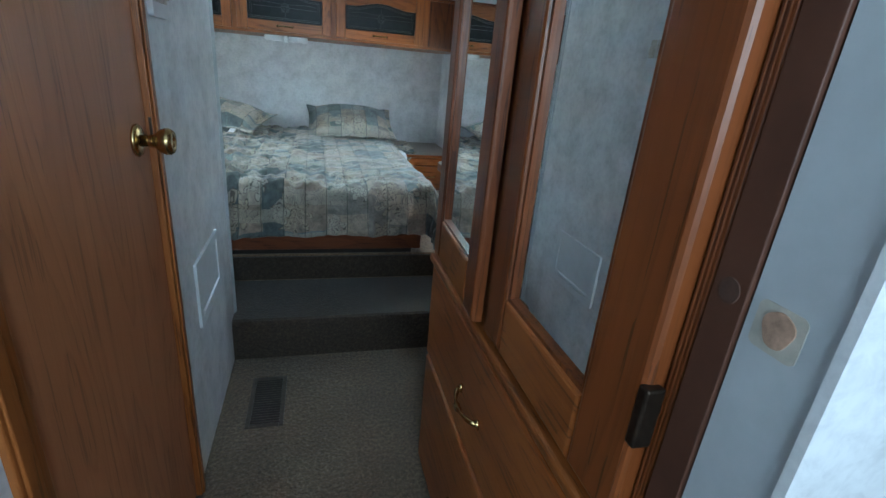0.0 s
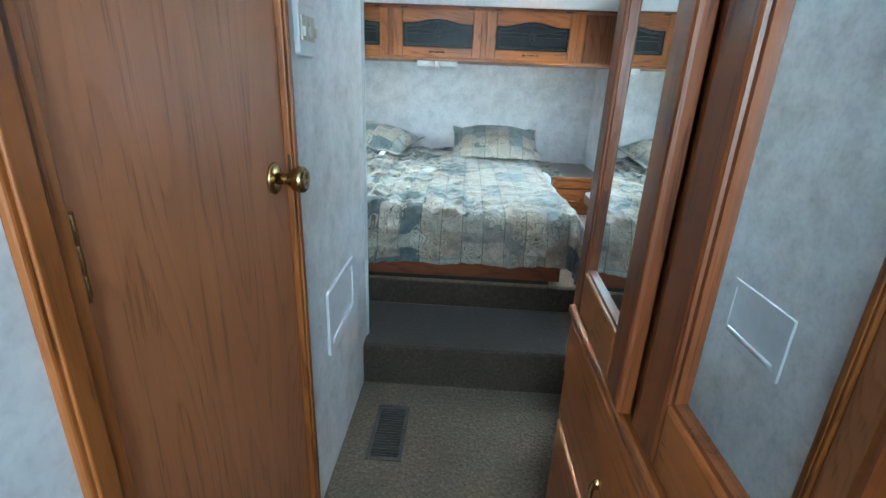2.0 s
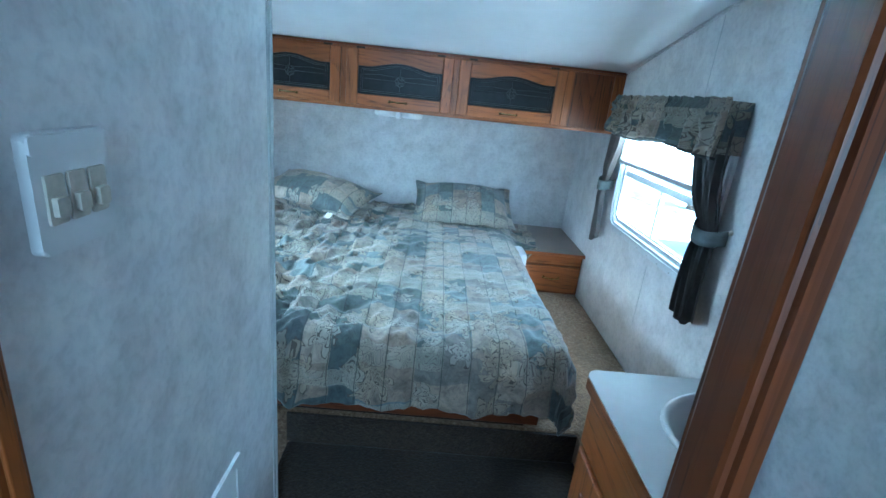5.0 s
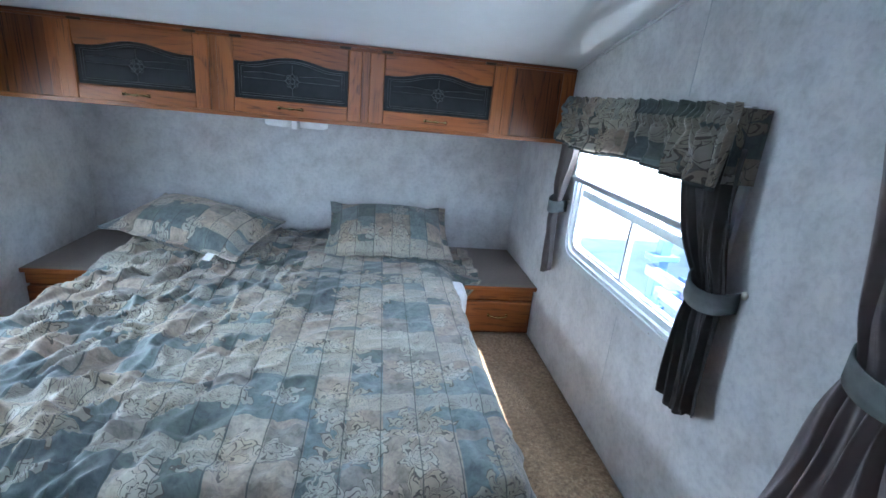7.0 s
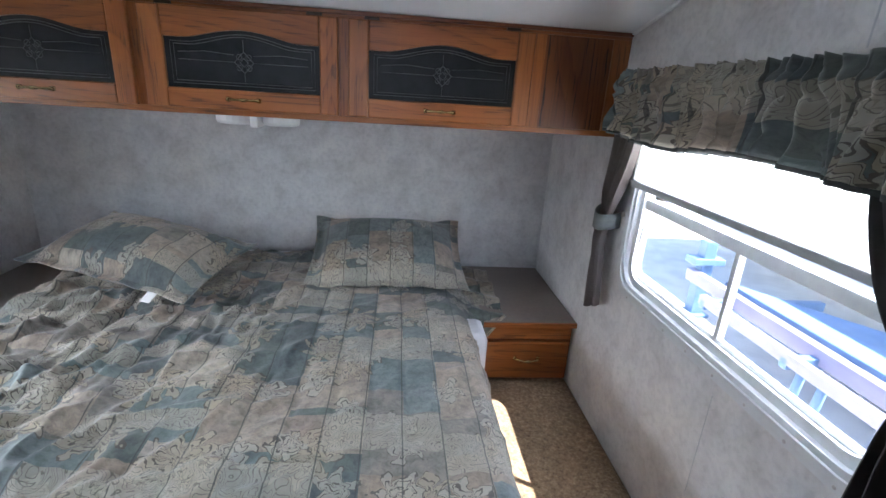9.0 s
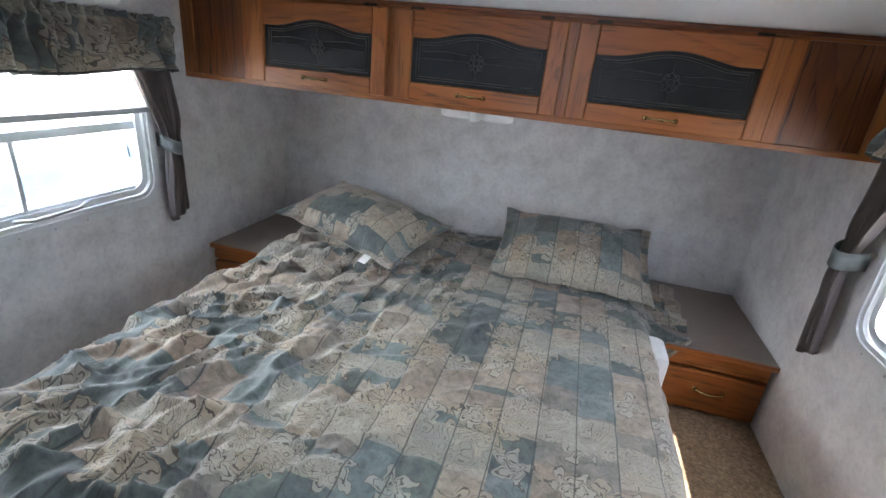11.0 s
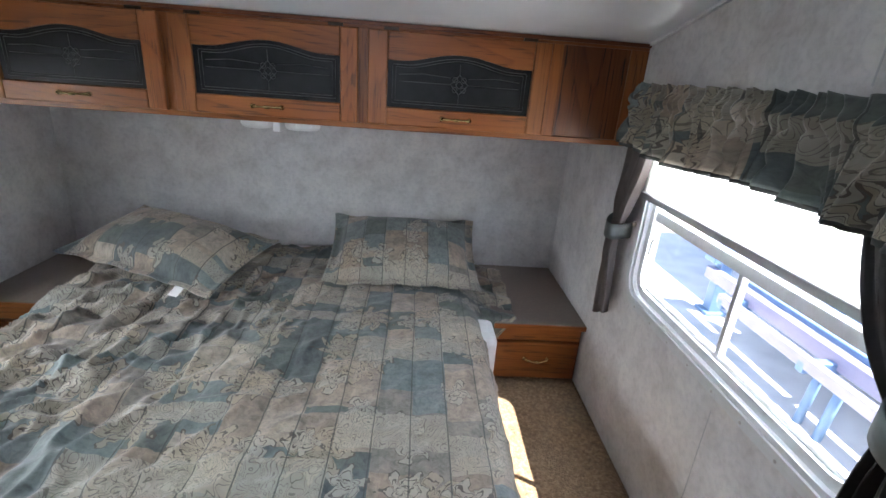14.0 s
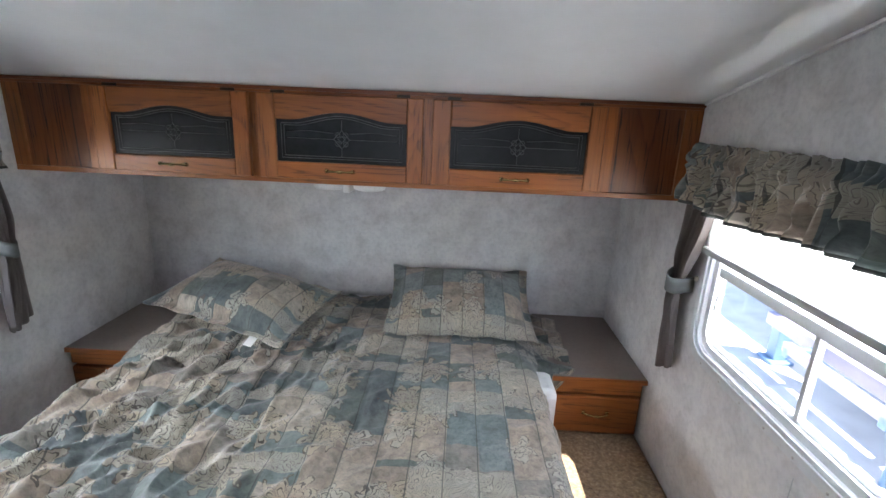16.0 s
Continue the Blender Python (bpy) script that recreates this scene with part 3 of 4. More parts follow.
def valance(x, side, seed):
    """Gathered patchwork on a flat rod: a standing frill, a shirred rod pocket, a loose skirt with a dark hem, flat returns."""
    v = thing("valance", (x, 3.3, 1.33), "gathered patchwork valance in slate and sand cloth", "valance", "valances")
    rng = random.Random(seed)
    y0, y1, n = 2.795, 3.80, 420
    ph = [rng.uniform(0, 6.28) for _ in range(8)]
    levels = [1.514, 1.507, 1.499, 1.492, 1.485, 1.478, 1.470, 1.462, 1.454, 1.445, 1.432, 1.418, 1.403, 1.388, 1.373, 1.358, 1.345, 1.336, 1.327]
    verts, uvs = [], []
    for z0 in levels:
        f = max(0.0, (1.454 - z0) / 0.127)
        for i in range(n + 1):
            s = i / n
            y = y0 + (y1 - y0) * s
            tight = math.sin(s * 235 + ph[0] + 2.5 * math.sin(s * 17 + ph[1]) + (z0 - 1.48) * 90 * math.sin(s * 31 + ph[5]))
            loose = math.sin(s * 84 + ph[2] + 2.2 * math.sin(s * 11 + ph[3])) * 0.65 + math.sin(s * 117 + ph[4] + 1.5 * math.sin(s * 7)) * 0.35
            if z0 > 1.494:
                out, z = 0.078 + 0.010 * tight + 0.004 * loose, z0 + 0.0016 * tight * (z0 - 1.494) / 0.02 + 0.003 * loose
            elif z0 > 1.452:
                q = (1.494 - z0) / 0.042
                out, z = 0.078 + 0.012 * math.sin(q * math.pi) + 0.010 * tight, z0
            else:
                out, z = 0.080 + 0.012 * tight * (1 - 0.6 * f) + loose * (0.012 + 0.026 * f), z0 + f * (0.010 * math.sin(s * 9.5 + ph[6]) + 0.005 * loose)
            verts.append((x + side * out, y, z))
            uvs.append((s * 0.95 + seed, z0 * 0.85 + 0.004 * tight))
    rows = len(levels) - 1
    faces = [(j * (n + 1) + i, j * (n + 1) + i + 1, (j + 1) * (n + 1) + i + 1, (j + 1) * (n + 1) + i) for j in range(rows) for i in range(n)]
    cut = (rows - 1) * n
    ob = mesh_ob("gathered_band", verts, faces[:cut], cloth, v, True)
    cloth_uv(ob, lambda co, k: uvs[k])
    ob.modifiers.new("thick", "SOLIDIFY").thickness = 0.002
    hem = mesh_ob("hem", verts, faces[cut:], hem_cloth, v, True)
    hem.modifiers.new("thick", "SOLIDIFY").thickness = 0.003
    # unseen board, added to keep window light from streaking the ceiling
    xa, xb = sorted((x + side * 0.002, x + side * 0.04))
    box("rod_board", xa, xb, y0 + 0.006, y1 - 0.006, 1.478, 1.492, white_paint, v, 0.002)
    for ye in (y0, y1):
        vs, uv2 = [], []
        for k in range(7):
            for zz in (1.505, 1.42, 1.34):
                d = 0.003 + 0.078 * k / 6
                vs.append((x + side * d, ye + (0.002 + 0.003 * math.sin(k * 1.7 + zz * 20)) * (1 if ye > 3 else -1), zz))
                uv2.append((d + seed * 1.7, zz))
        r = mesh_ob("return", vs, [(k * 3 + j, k * 3 + j + 1, k * 3 + j + 4, k * 3 + j + 3) for k in range(6) for j in range(2)], cloth, v, True)
        cloth_uv(r, lambda co, k: uv2[k])
        r.modifiers.new("thick", "SOLIDIFY").thickness = 0.003
    return v


valance(XR, -1, 1.0)
valance(XL, 1, 4.0)


def curtain(x, side, ya, yb, top, tie, bottom, yt, seed, width=0.06, mat=None, flare=0.16, label="narrow charcoal curtain gathered in a slate fabric tieback", shift=-0.022):
    """A side curtain drawn into a tie at height tie, hanging to bottom in deep tubular folds."""
    c = thing("curtain", (x, (ya + yb) / 2, bottom), label, "curtain", "tied side curtains")
    n, rows = 120, 48
    verts = []
    for j in range(rows + 1):
        z = top + (bottom - top) * j / rows
        if z > tie:
            q = (top - z) / (top - tie)
            w = 1 - q ** 1.6
            mid = (ya + yb) / 2 * w + yt * (1 - w)
            half = (yb - ya) / 2 * w + width * 0.62 * (1 - w)
        else:
            q2 = (tie - z) / max(1e-3, tie - bottom)
            mid, half = yt + shift * q2, width * (0.62 + flare * q2)
        near_tie = math.exp(-((z - tie) / 0.06) ** 2)
        for i in range(n + 1):
            s = i / n
            g = math.sin(s * 30 + seed + 0.9 * math.sin(z * 6 + seed)) * 0.62 + math.sin(s * 53 + seed * 2 + 0.7 * math.sin(z * 9)) * 0.38
            out = 0.050 - 0.010 * near_tie + (0.019 - 0.009 * near_tie) * g
            drop = (0.018 * math.sin(s * 4 + seed) + 0.008 * math.sin(s * 30 + seed)) * (j / rows) ** 6
            verts.append((x + side * max(0.006, out), mid + half * (2 * s - 1) + 0.006 * math.sin(z * 14 + s * 7 + seed), z + drop))
    faces = [(j * (n + 1) + i, j * (n + 1) + i + 1, (j + 1) * (n + 1) + i + 1, (j + 1) * (n + 1) + i) for j in range(rows) for i in range(n)]
    ob = mesh_ob("drape", verts, faces, mat or curtain_cloth, c, True)
    ob.modifiers.new("thick", "SOLIDIFY").thickness = 0.002
    pts = []
    for k in range(17):
        a = math.pi * k / 16
        pts.append((x + side * (0.006 + 0.066 * math.sin(a) ** 0.7), yt - (width * 0.82) * math.cos(a), tie - 0.022 * math.sin(a) + 0.01 * side * math.cos(a)))
    verts = [(p[0], p[1], p[2] + dz) for p in pts for dz in (-0.026, -0.009, 0.009, 0.026)]
    faces = [(4 * k + j, 4 * k + 4 + j, 4 * k + 5 + j, 4 * k + 1 + j) for k in range(16) for j in range(3)]
    t = mesh_ob("tieback", verts, faces, tie_cloth, c, True)
    t.modifiers.new("thick", "SOLIDIFY").thickness = 0.004
    lathe("tie_button", [(0.009, 0), (0.010, 0.004), (0.006, 0.009)], Matrix.Translation((x, yt - width * 0.9, tie + 0.012)) @ pose(0, 0, 0, 0, 90 * side, 0), old_glue, c, 12)
    return c


curtain(XR, -1, 3.65, 3.82, 1.42, 1.07, 0.75, 3.825, 0.4, 0.05, sheer)
curtain(XR, -1, 2.775, 2.99, 1.42, 1.09, 0.765, 2.795, 2.1, 0.082)
curtain(XL, 1, 3.63, 3.79, 1.42, 1.075, 0.785, 3.79, 3.3, 0.05, sheer)
curtain(XL, 1, 2.79, 3.00, 1.42, 1.10, 0.765, 2.82, 1.1, 0.085)
curtain(XR, -1, 2.24, 2.54, 1.80, 1.115, 0.62, 2.365, 5.0, 0.09, sheer_lit, 1.1, "tall taupe curtain tied at its waist beside the vanity", 0.0)

# ---- overhead cabinet ----
CY, CZ0, CZ1 = 3.93, 1.312, 1.632
cab = thing("overhead_cabinet", (0, 4.2, CZ0), "honey oak overhead cabinet with smoked glass doors", "cabinet")
bm = bmesh.new()
prof = [(CY + 0.02, CZ0), (YF - 0.002, CZ0), (YF - 0.002, ceil_z(YF) - 0.002), (CY + 0.02, ceil_z(CY + 0.02) - 0.003)]
a = [bm.verts.new((XL + 0.003, y, z)) for y, z in prof]
c = [bm.verts.new((XR - 0.003, y, z)) for y, z in prof]
bm.faces.new(a), bm.faces.new(list(reversed(c)))
for i in range(4):
    bm.faces.new((a[i], a[(i + 1) % 4], c[(i + 1) % 4], c[i]))
from_bm("body", bm, oak_x, cab)
# face frame
DOORS = ((-0.90, -0.355), (-0.325, 0.24), (0.27, 0.845))
boxes("face_frame", [(XL + 0.003, XR - 0.003, CY, CY + 0.02, 1.613, 1.630), (XL + 0.003, XR - 0.003, CY, CY + 0.02, CZ0, 1.330)], oak_x, cab, 0.002)
for x0, x1 in ((XL + 0.003, -1.165), (-0.94, -0.89), (-0.37, -0.31), (0.225, 0.285), (0.83, 0.885), (1.105, XR - 0.003)):
    box("face_stile", x0, x1, CY + 0.001, CY + 0.02, 1.330, 1.613, oak_z, cab, 0.001)
for x0, x1 in ((-1.165, -0.94), (0.885, 1.105)):
    box("end_panel", x0, x1, CY + 0.010, CY + 0.0195, 1.330, 1.613, panel_oak, cab)
boxes("cornice", [(XL + 0.003, XR - 0.003, CY - 0.008, CY + 0.003, 1.622, 1.634)], red_oak_x, cab, 0.002)


def arch(x0, x1, z_edge, z_top, k=20):
    """The lower edge of a cathedral top rail, from x0 to x1."""
    out = []
    for i in range(k + 1):
        s = i / k
        rise = 0.0 if s < 0.12 or s > 0.88 else 0.5 - 0.5 * math.cos(2 * math.pi * (s - 0.12) / 0.76)
        out.append((x0 + (x1 - x0) * s, z_edge + (z_top - z_edge) * rise ** 0.75))
    return out


def handle(name, p0, p1, out, mat, parent, rad=0.0045):
    """A bow pull between two points, standing out along the vector out."""
    p0, p1, out = Vector(p0), Vector(p1), Vector(out)
    pts, rs = [], []
    for i in range(15):
        s = i / 14
        pts.append(p0.lerp(p1, s) + out * (0.15 + 0.85 * math.sin(math.pi * s) ** 0.6))
        rs.append(rad * (1.25 - 0.75 * math.sin(math.pi * s) + (0.7 if abs(s - 0.5) < 0.08 else 0)))
    tube(name, pts, rs, mat, parent, 8)
    for p in (p0, p1):
        d = (p1 - p0).normalized()
        tube(name + "_foot", [p - d * 0.006, p + out * 0.12, p + out * 0.3], [rad * 1.9, rad * 1.7, rad], mat, parent, 8)


for x0, x1 in DOORS:
    d = new("door")
    d.location = ((x0 + x1) / 2, CY, 1.33)
    adopt(d, cab)
    d.matrix_parent_inverse = cab.matrix_basis.inverted()
    gx0, gx1, gz0 = x0 + 0.062, x1 - 0.055, 1.388

    def put(u, v, w):
        return (u, CY - w, v)

    def under(ob):
        ob.parent = d
        ob.matrix_parent_inverse = Matrix.Translation(-Vector(d.location)) @ Matrix.Identity(4)
        return ob
    lower = arch(gx0, gx1, 1.528, 1.556)
    parts = [slab("stile", [(x0, 1.330), (gx0, 1.330), (gx0, 1.6125), (x0, 1.6125)], put, 0.02, oak_z, None, 0.005),
             slab("stile", [(gx1, 1.330), (x1, 1.330), (x1, 1.6125), (gx1, 1.6125)], put, 0.02, oak_z, None, 0.005),
             slab("rail", [(gx0, 1.330), (gx1, 1.330), (gx1, gz0), (gx0, gz0)], put, 0.0195, oak_x, None, 0.004),
             slab("rail", lower + [(gx1, 1.6125), (gx0, 1.6125)], put, 0.0195, oak_x, None, 0.004),
             slab("glass", [(gx0 - 0.003, gz0 - 0.003), (gx1 + 0.003, gz0 - 0.003)] + list(reversed(arch(gx0 - 0.003, gx1 + 0.003, 1.531, 1.559))), put, 0.007, smoked)]

    def line(points, r=0.0011):
        return tube("etched_line", [put(u, v, 0.0072) for u, v in points], r, etch, None, 4)
    gw, mx = gx1 - gx0, (gx0 + gx1) / 2
    for ins in (0.016, 0.026):
        parts.append(line([(gx0 + ins, 1.52 - ins * 0.4), (gx0 + ins, gz0 + ins * 0.8), (gx1 - ins, gz0 + ins * 0.8), (gx1 - ins, 1.52 - ins * 0.4)]))
        parts.append(line([(u, v - ins * 0.7) for u, v in arch(gx0 + ins, gx1 - ins, 1.528, 1.556)]))
    zm = 1.468
    for s in (-1, 1):
        parts.append(line([(mx + s * 0.028, zm), (mx + s * gw * 0.42, zm)]))
        parts.append(line([(mx, zm + s * 0.03), (mx, zm + s * 0.062)]))
        parts.append(line([(mx + s * 0.028, zm + 0.02), (mx + s * gw * 0.25, zm + 0.026), (mx + s * gw * 0.42, zm + 0.02)]))
        for t in (-1, 1):
            parts.append(line([(mx, zm + t * 0.03), (mx + s * 0.028, zm)], 0.0014))
            parts.append(line([(mx, zm + t * 0.012), (mx + s * 0.012, zm)], 0.0012))
            cx, cz = mx + s * 0.014, zm + t * 0.015
            parts.append(line([(cx + 0.008 * math.cos(q), cz + 0.008 * math.sin(q)) for q in np.linspace(0, 6.28, 12)]))
    for ob in parts:
        under(ob)
    before = set(scene.collection.objects)
    hx = (x0 + x1) / 2 + 0.002
    handle("handle", (hx - 0.045, CY - 0.02, 1.361), (hx + 0.045, CY - 0.02, 1.361), (0, -0.019, 0), brass, None)
    for hx2 in (x0 + 0.07, x1 - 0.07):
        box("hinge", hx2 - 0.022, hx2 + 0.022, CY - 0.012, CY + 0.001, 1.610, 1.622, dark_metal, None, 0.002)
    for ob in set(scene.collection.objects) - before:
        under(ob)

lamp = thing("under_cabinet_lamp", (-0.05, 4.06, 1.27), "white twin reading lamp under the cabinet", "lamp")
box("housing", -0.045 - 0.012, -0.045 + 0.012, 4.0, 4.12, 1.272, CZ0 - 0.001, white_plastic, lamp, 0.004)
for s in (-1, 1):
    cx = -0.045 + s * 0.075
    slab("lens", [(cx + 0.062 * math.cos(q), 4.06 + 0.055 * math.sin(q)) for q in np.linspace(0, 6.1, 20)], lambda u, v, w: (u, v, CZ0 - 0.002 - w), 0.032, white_plastic, lamp, 0.012)

# ---- bed ----
BX0, BX1, BY0, BY1, BZ = -0.86, 0.715, 2.60, 4.52, 0.655
bed = thing("bed", (-0.07, 3.6, ZF), "queen bed made up with a rumpled patchwork comforter", "bed")
boxes("base", [(BX0 + 0.08, BX1 - 0.07, 2.672, 4.50, 0.335, 0.43)], red_oak_x, bed, 0.004)
# recessed near-black filler between the floor and the base board
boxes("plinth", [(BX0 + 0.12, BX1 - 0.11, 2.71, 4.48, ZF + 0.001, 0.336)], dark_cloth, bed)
# pale slab puts the sunlit brightness of the bed's side into its colour
boxes("side_sheet", [(BX1 - 0.08, BX1 + 0.055, 3.80, 3.965, 0.40, 0.615)], cloth_sunlit, bed, 0.03)
bm = bmesh.new()
made = bmesh.ops.create_cube(bm, size=1)
bmesh.ops.scale(bm, vec=(BX1 - BX0 - 0.06, BY1 - BY0 - 0.06, 0.20), verts=made["verts"])
bmesh.ops.translate(bm, vec=((BX0 + BX1) / 2, (BY0 + BY1) / 2 + 0.02, 0.51), verts=made["verts"])
bmesh.ops.bevel(bm, geom=list(bm.edges), offset=0.05, segments=4, affect="EDGES", profile=0.5)
from_bm("mattress", bm, dark_cloth, bed, True)


def fold_over(s, flat, r, reach):
    """Profile of cloth over an edge: s along it from the flat's end; gives (out, down)."""
    if s <= 0:
        return 0.0, 0.0
    arc = r * math.pi / 2
    if s < arc:
        a = s / r
        return r * math.sin(a), r * (1 - math.cos(a))
    return r + 0.10 * (s - arc), r + (s - arc) * 0.99


def lump(x, y):
    p = Vector((x * 3.1, y * 3.1, 0.3))
    q = Vector((x * 9 + 2.0 * y, y * 7, 1.7))
    left = min(1.0, max(0.0, (0.25 - x) / 0.7))
    foot = min(1.0, max(0.0, (3.25 - y) / 0.6))
    amt = 0.35 + 0.9 * left + 0.45 * foot
    h = 0.016 * noise.noise(p) + 0.020 * amt * noise.noise(q)
    ridge = 1 - abs(noise.noise(Vector((x * 11 - y * 5, y * 5 + x * 4, 4.4)))) * 2.2
    h += 0.024 * left * max(0.0, ridge) ** 2 + 0.009 * foot * max(0.0, 1 - abs(noise.noise(Vector((x * 13, y * 6, 9.1)))) * 2.5) ** 2
    q2 = abs(((x + 0.03 * noise.noise(Vector((x * 2, y * 2, 6))) + 0.02 * (y - 3.5) * left) / 0.0925) % 1 - 0.5)
    fine = noise.noise(Vector((x * 19 - 6 * y, y * 15 + x * 5, 2.2)))
    h += (0.004 + 0.009 * left + 0.012 * foot) * fine
    cr = 1 - abs(noise.noise(Vector((x * 8 - y * 9, y * 6 + x * 2, 7.7)))) * 2.6
    h += (0.005 + 0.017 * left) * max(0.0, cr) ** 2
    return h + 0.006 * (1 - min(1.0, (q2 * 2) ** 6))


NU, NV = 250, 250
R = 0.07
verts, uvs = [], []
US = [BX0 - 0.24 + (BX1 - BX0 + 0.42) * i / NU for i in range(NU + 1)]
VS = [BY0 - 0.185 + (BY1 - BY0 + 0.185) * j / NV for j in range(NV + 1)]
for v in VS:
    for u in US:
        x, y, z = u, v, BZ
        lo, hi, ft = (BX0 + R) - u, u - (BX1 - R), (BY0 + R) - v
        if hi > 0 and ft > 0:
            # the corner at the foot is rounded, so that the cloth falls there in a soft cone
            d = math.hypot(hi, ft)
            o, dn = fold_over(d, 0, R, 0)
            o = min(o, R + 0.012)
            x, y, z = BX1 - R + o * hi / d, BY0 + R - o * ft / d, BZ - min(dn, 0.30)
        elif lo > 0 and ft > 0:
            d = math.hypot(lo, ft)
            o, dn = fold_over(d, 0, R, 0)
            x, y, z = BX0 + R - o * lo / d, BY0 + R - o * ft / d, BZ - min(dn, 0.30)
        else:
            for e, ax in ((lo, -1), (hi, 1)):
                if e > 0:
                    o, dn = fold_over(e, 0, R, 0)
                    x, z = (BX0 + R if ax < 0 else BX1 - R) + ax * o, BZ - dn
            if ft > 0:
                o, dn = fold_over(ft, 0, R, 0)
                y, z = BY0 + R - o, BZ - dn
        if hi > 0 and v > 3.95:
            # here the cloth lies flopped out on the bedside cabinet
            f = min(1.0, (v - 3.95) / 0.05)
            x = x * (1 - f) + (BX1 - R + hi * 0.92) * f
            z = z * (1 - f) + max(0.592 + 0.012 * math.sin(v * 40 + u * 20), BZ - hi * 0.55) * f
            hi = min(hi, 0.05)
        side = max(lo, hi, ft, 0.0)
        k = lump(u, v)
        if side > R * 1.3:
            wv = 0.012 * math.sin((u + v) * 21 + 2 * math.sin(v * 5)) * min(1.0, side / 0.25)
            if ft > max(lo, hi):
                y -= wv + k
            else:
                x += (wv + k) * (1 if hi > lo else -1)
        else:
            z += k
        z = max(z, ZF + 0.02)
        verts.append((x, y, z))
        uvs.append((u, v))
faces = [(j * (NU + 1) + i, j * (NU + 1) + i + 1, (j + 1) * (NU + 1) + i + 1, (j + 1) * (NU + 1) + i) for j in range(NV) for i in range(NU)]
spread = mesh_ob("comforter", verts, faces, cloth, bed, True)
cloth_uv(spread, lambda co, k: uvs[k])
spread.modifiers.new("thick", "SOLIDIFY").thickness = 0.006
box("sheet_edge", BX0 + 0.1, BX1 - 0.06, 4.50, 4.595, 0.58, 0.64, white_plastic, bed, 0.012)


def pillow(m, w, h, t, seed, label):
    p = thing("pillow", m.translation, label, "pillow", "pillows on the bed")
    n = 44
    for sgn in (1,):
        verts, uvs2 = [], []
        for face in (1, -1):
            for j in range(n + 1):
                for i in range(n + 1):
                    a, b = 2 * i / n - 1, 2 * j / n - 1
                    ca = 1 - 0.06 * (1 - b * b) * abs(a)
                    cb = 1 - 0.08 * (1 - a * a) * abs(b)
                    r = max(abs(a), abs(b))
                    full = (max(0.0, 1 - abs(a / 0.88) ** 2.4) * max(0.0, 1 - abs(b / 0.84) ** 2.4)) ** 0.5 if r < 0.9 else 0
                    z = face * (0.003 + t / 2 * full) + 0.010 * noise.noise(Vector((a * 3 + seed, b * 3, face))) * full + 0.005 * math.sin(a * 14 + seed) * (1 - full) * (r > 0.8)
                    verts.append(m @ Vector((a * ca * w / 2, b * cb * h / 2, z)))
                    uvs2.append((a * w / 2 + seed, b * h / 2 + seed * 0.37))
        k = (n + 1) ** 2
        faces = []
        for j in range(n):
            for i in range(n):
                q = (j * (n + 1) + i, j * (n + 1) + i + 1, (j + 1) * (n + 1) + i + 1, (j + 1) * (n + 1) + i)
                faces += [q, tuple(k + e for e in reversed(q))]
        rim = [i for i in range(n + 1)] + [j * (n + 1) + n for j in range(1, n + 1)] + [n * (n + 1) + i for i in range(n - 1, -1, -1)] + [j * (n + 1) for j in range(n - 1, 0, -1)]
        for e in range(len(rim)):
            f = (e + 1) % len(rim)
            faces.append((rim[f], rim[e], k + rim[e], k + rim[f]))
        ob = mesh_ob("cover", verts, faces, cloth, p, True)
        cloth_uv(ob, lambda co, q: uvs2[q])
    return p


PR = pose(0.40, 4.29, 0.755, 23, 0, 1)
pillow(PR, 0.66, 0.45, 0.20, 2.3, "patchwork sham pillow leaning on the bed head wall")
PL = pose(-0.53, 4.16, 0.772, 11, 5, -18)
pl = pillow(PL, 0.70, 0.43, 0.20, 5.1, "patchwork sham pillow lying askew on the bed")
tag = mesh_ob("care_tag", [PL @ Vector(q) for q in ((0.20, -0.20, 0.0), (0.235, -0.198, 0.0), (0.239, -0.245, -0.010), (0.204, -0.247, -0.010))], [(0, 1, 2, 3)], paper_white, pl)
tag.modifiers.new("thick", "SOLIDIFY").thickness = 0.001

# ---- bedside cabinets ----


def bedside(x0, x1):
    s = thing("bedside_cabinet", ((x0 + x1) / 2, 4.3, ZF), "low oak bedside cabinet with taupe laminate top", "cabinet", "bedside cabinets")
    # body in darker oak, so the shade in the drawer gaps is coloured in
    boxes("body", [(x0, x1, 4.02, YF - 0.002, ZF, 0.558)], red_oak, s)
    box("top", x0 - 0.004, x1, 3.985, YF - 0.002, 0.559, 0.579, laminate, s, 0.003)
    box("edge_band", x0 - 0.006, x1, 3.977, 3.985, 0.558, 0.578, oak_x, s, 0.0015)
    box("apron", x0 + 0.004, x1 - 0.012, 3.992, 4.016, 0.500, 0.553, oak_x, s, 0.005)
    dr = box("drawer", x0 + 0.004, x1 - 0.012, 3.990, 4.016, 0.318, 0.488, oak_x, s, 0.006)
    mx = (x0 + x1) / 2
    before = set(scene.collection.objects)
    handle("handle", (mx - 0.048, 3.990, 0.415), (mx + 0.048, 3.990, 0.415), (0, -0.022, -0.004), brass, None, 0.0058)
    for ob in set(scene.collection.objects) - before:
        adopt(ob, s)
    return s


bedside(0.79, XR - 0.003)
bedside(XL + 0.003, -0.88)

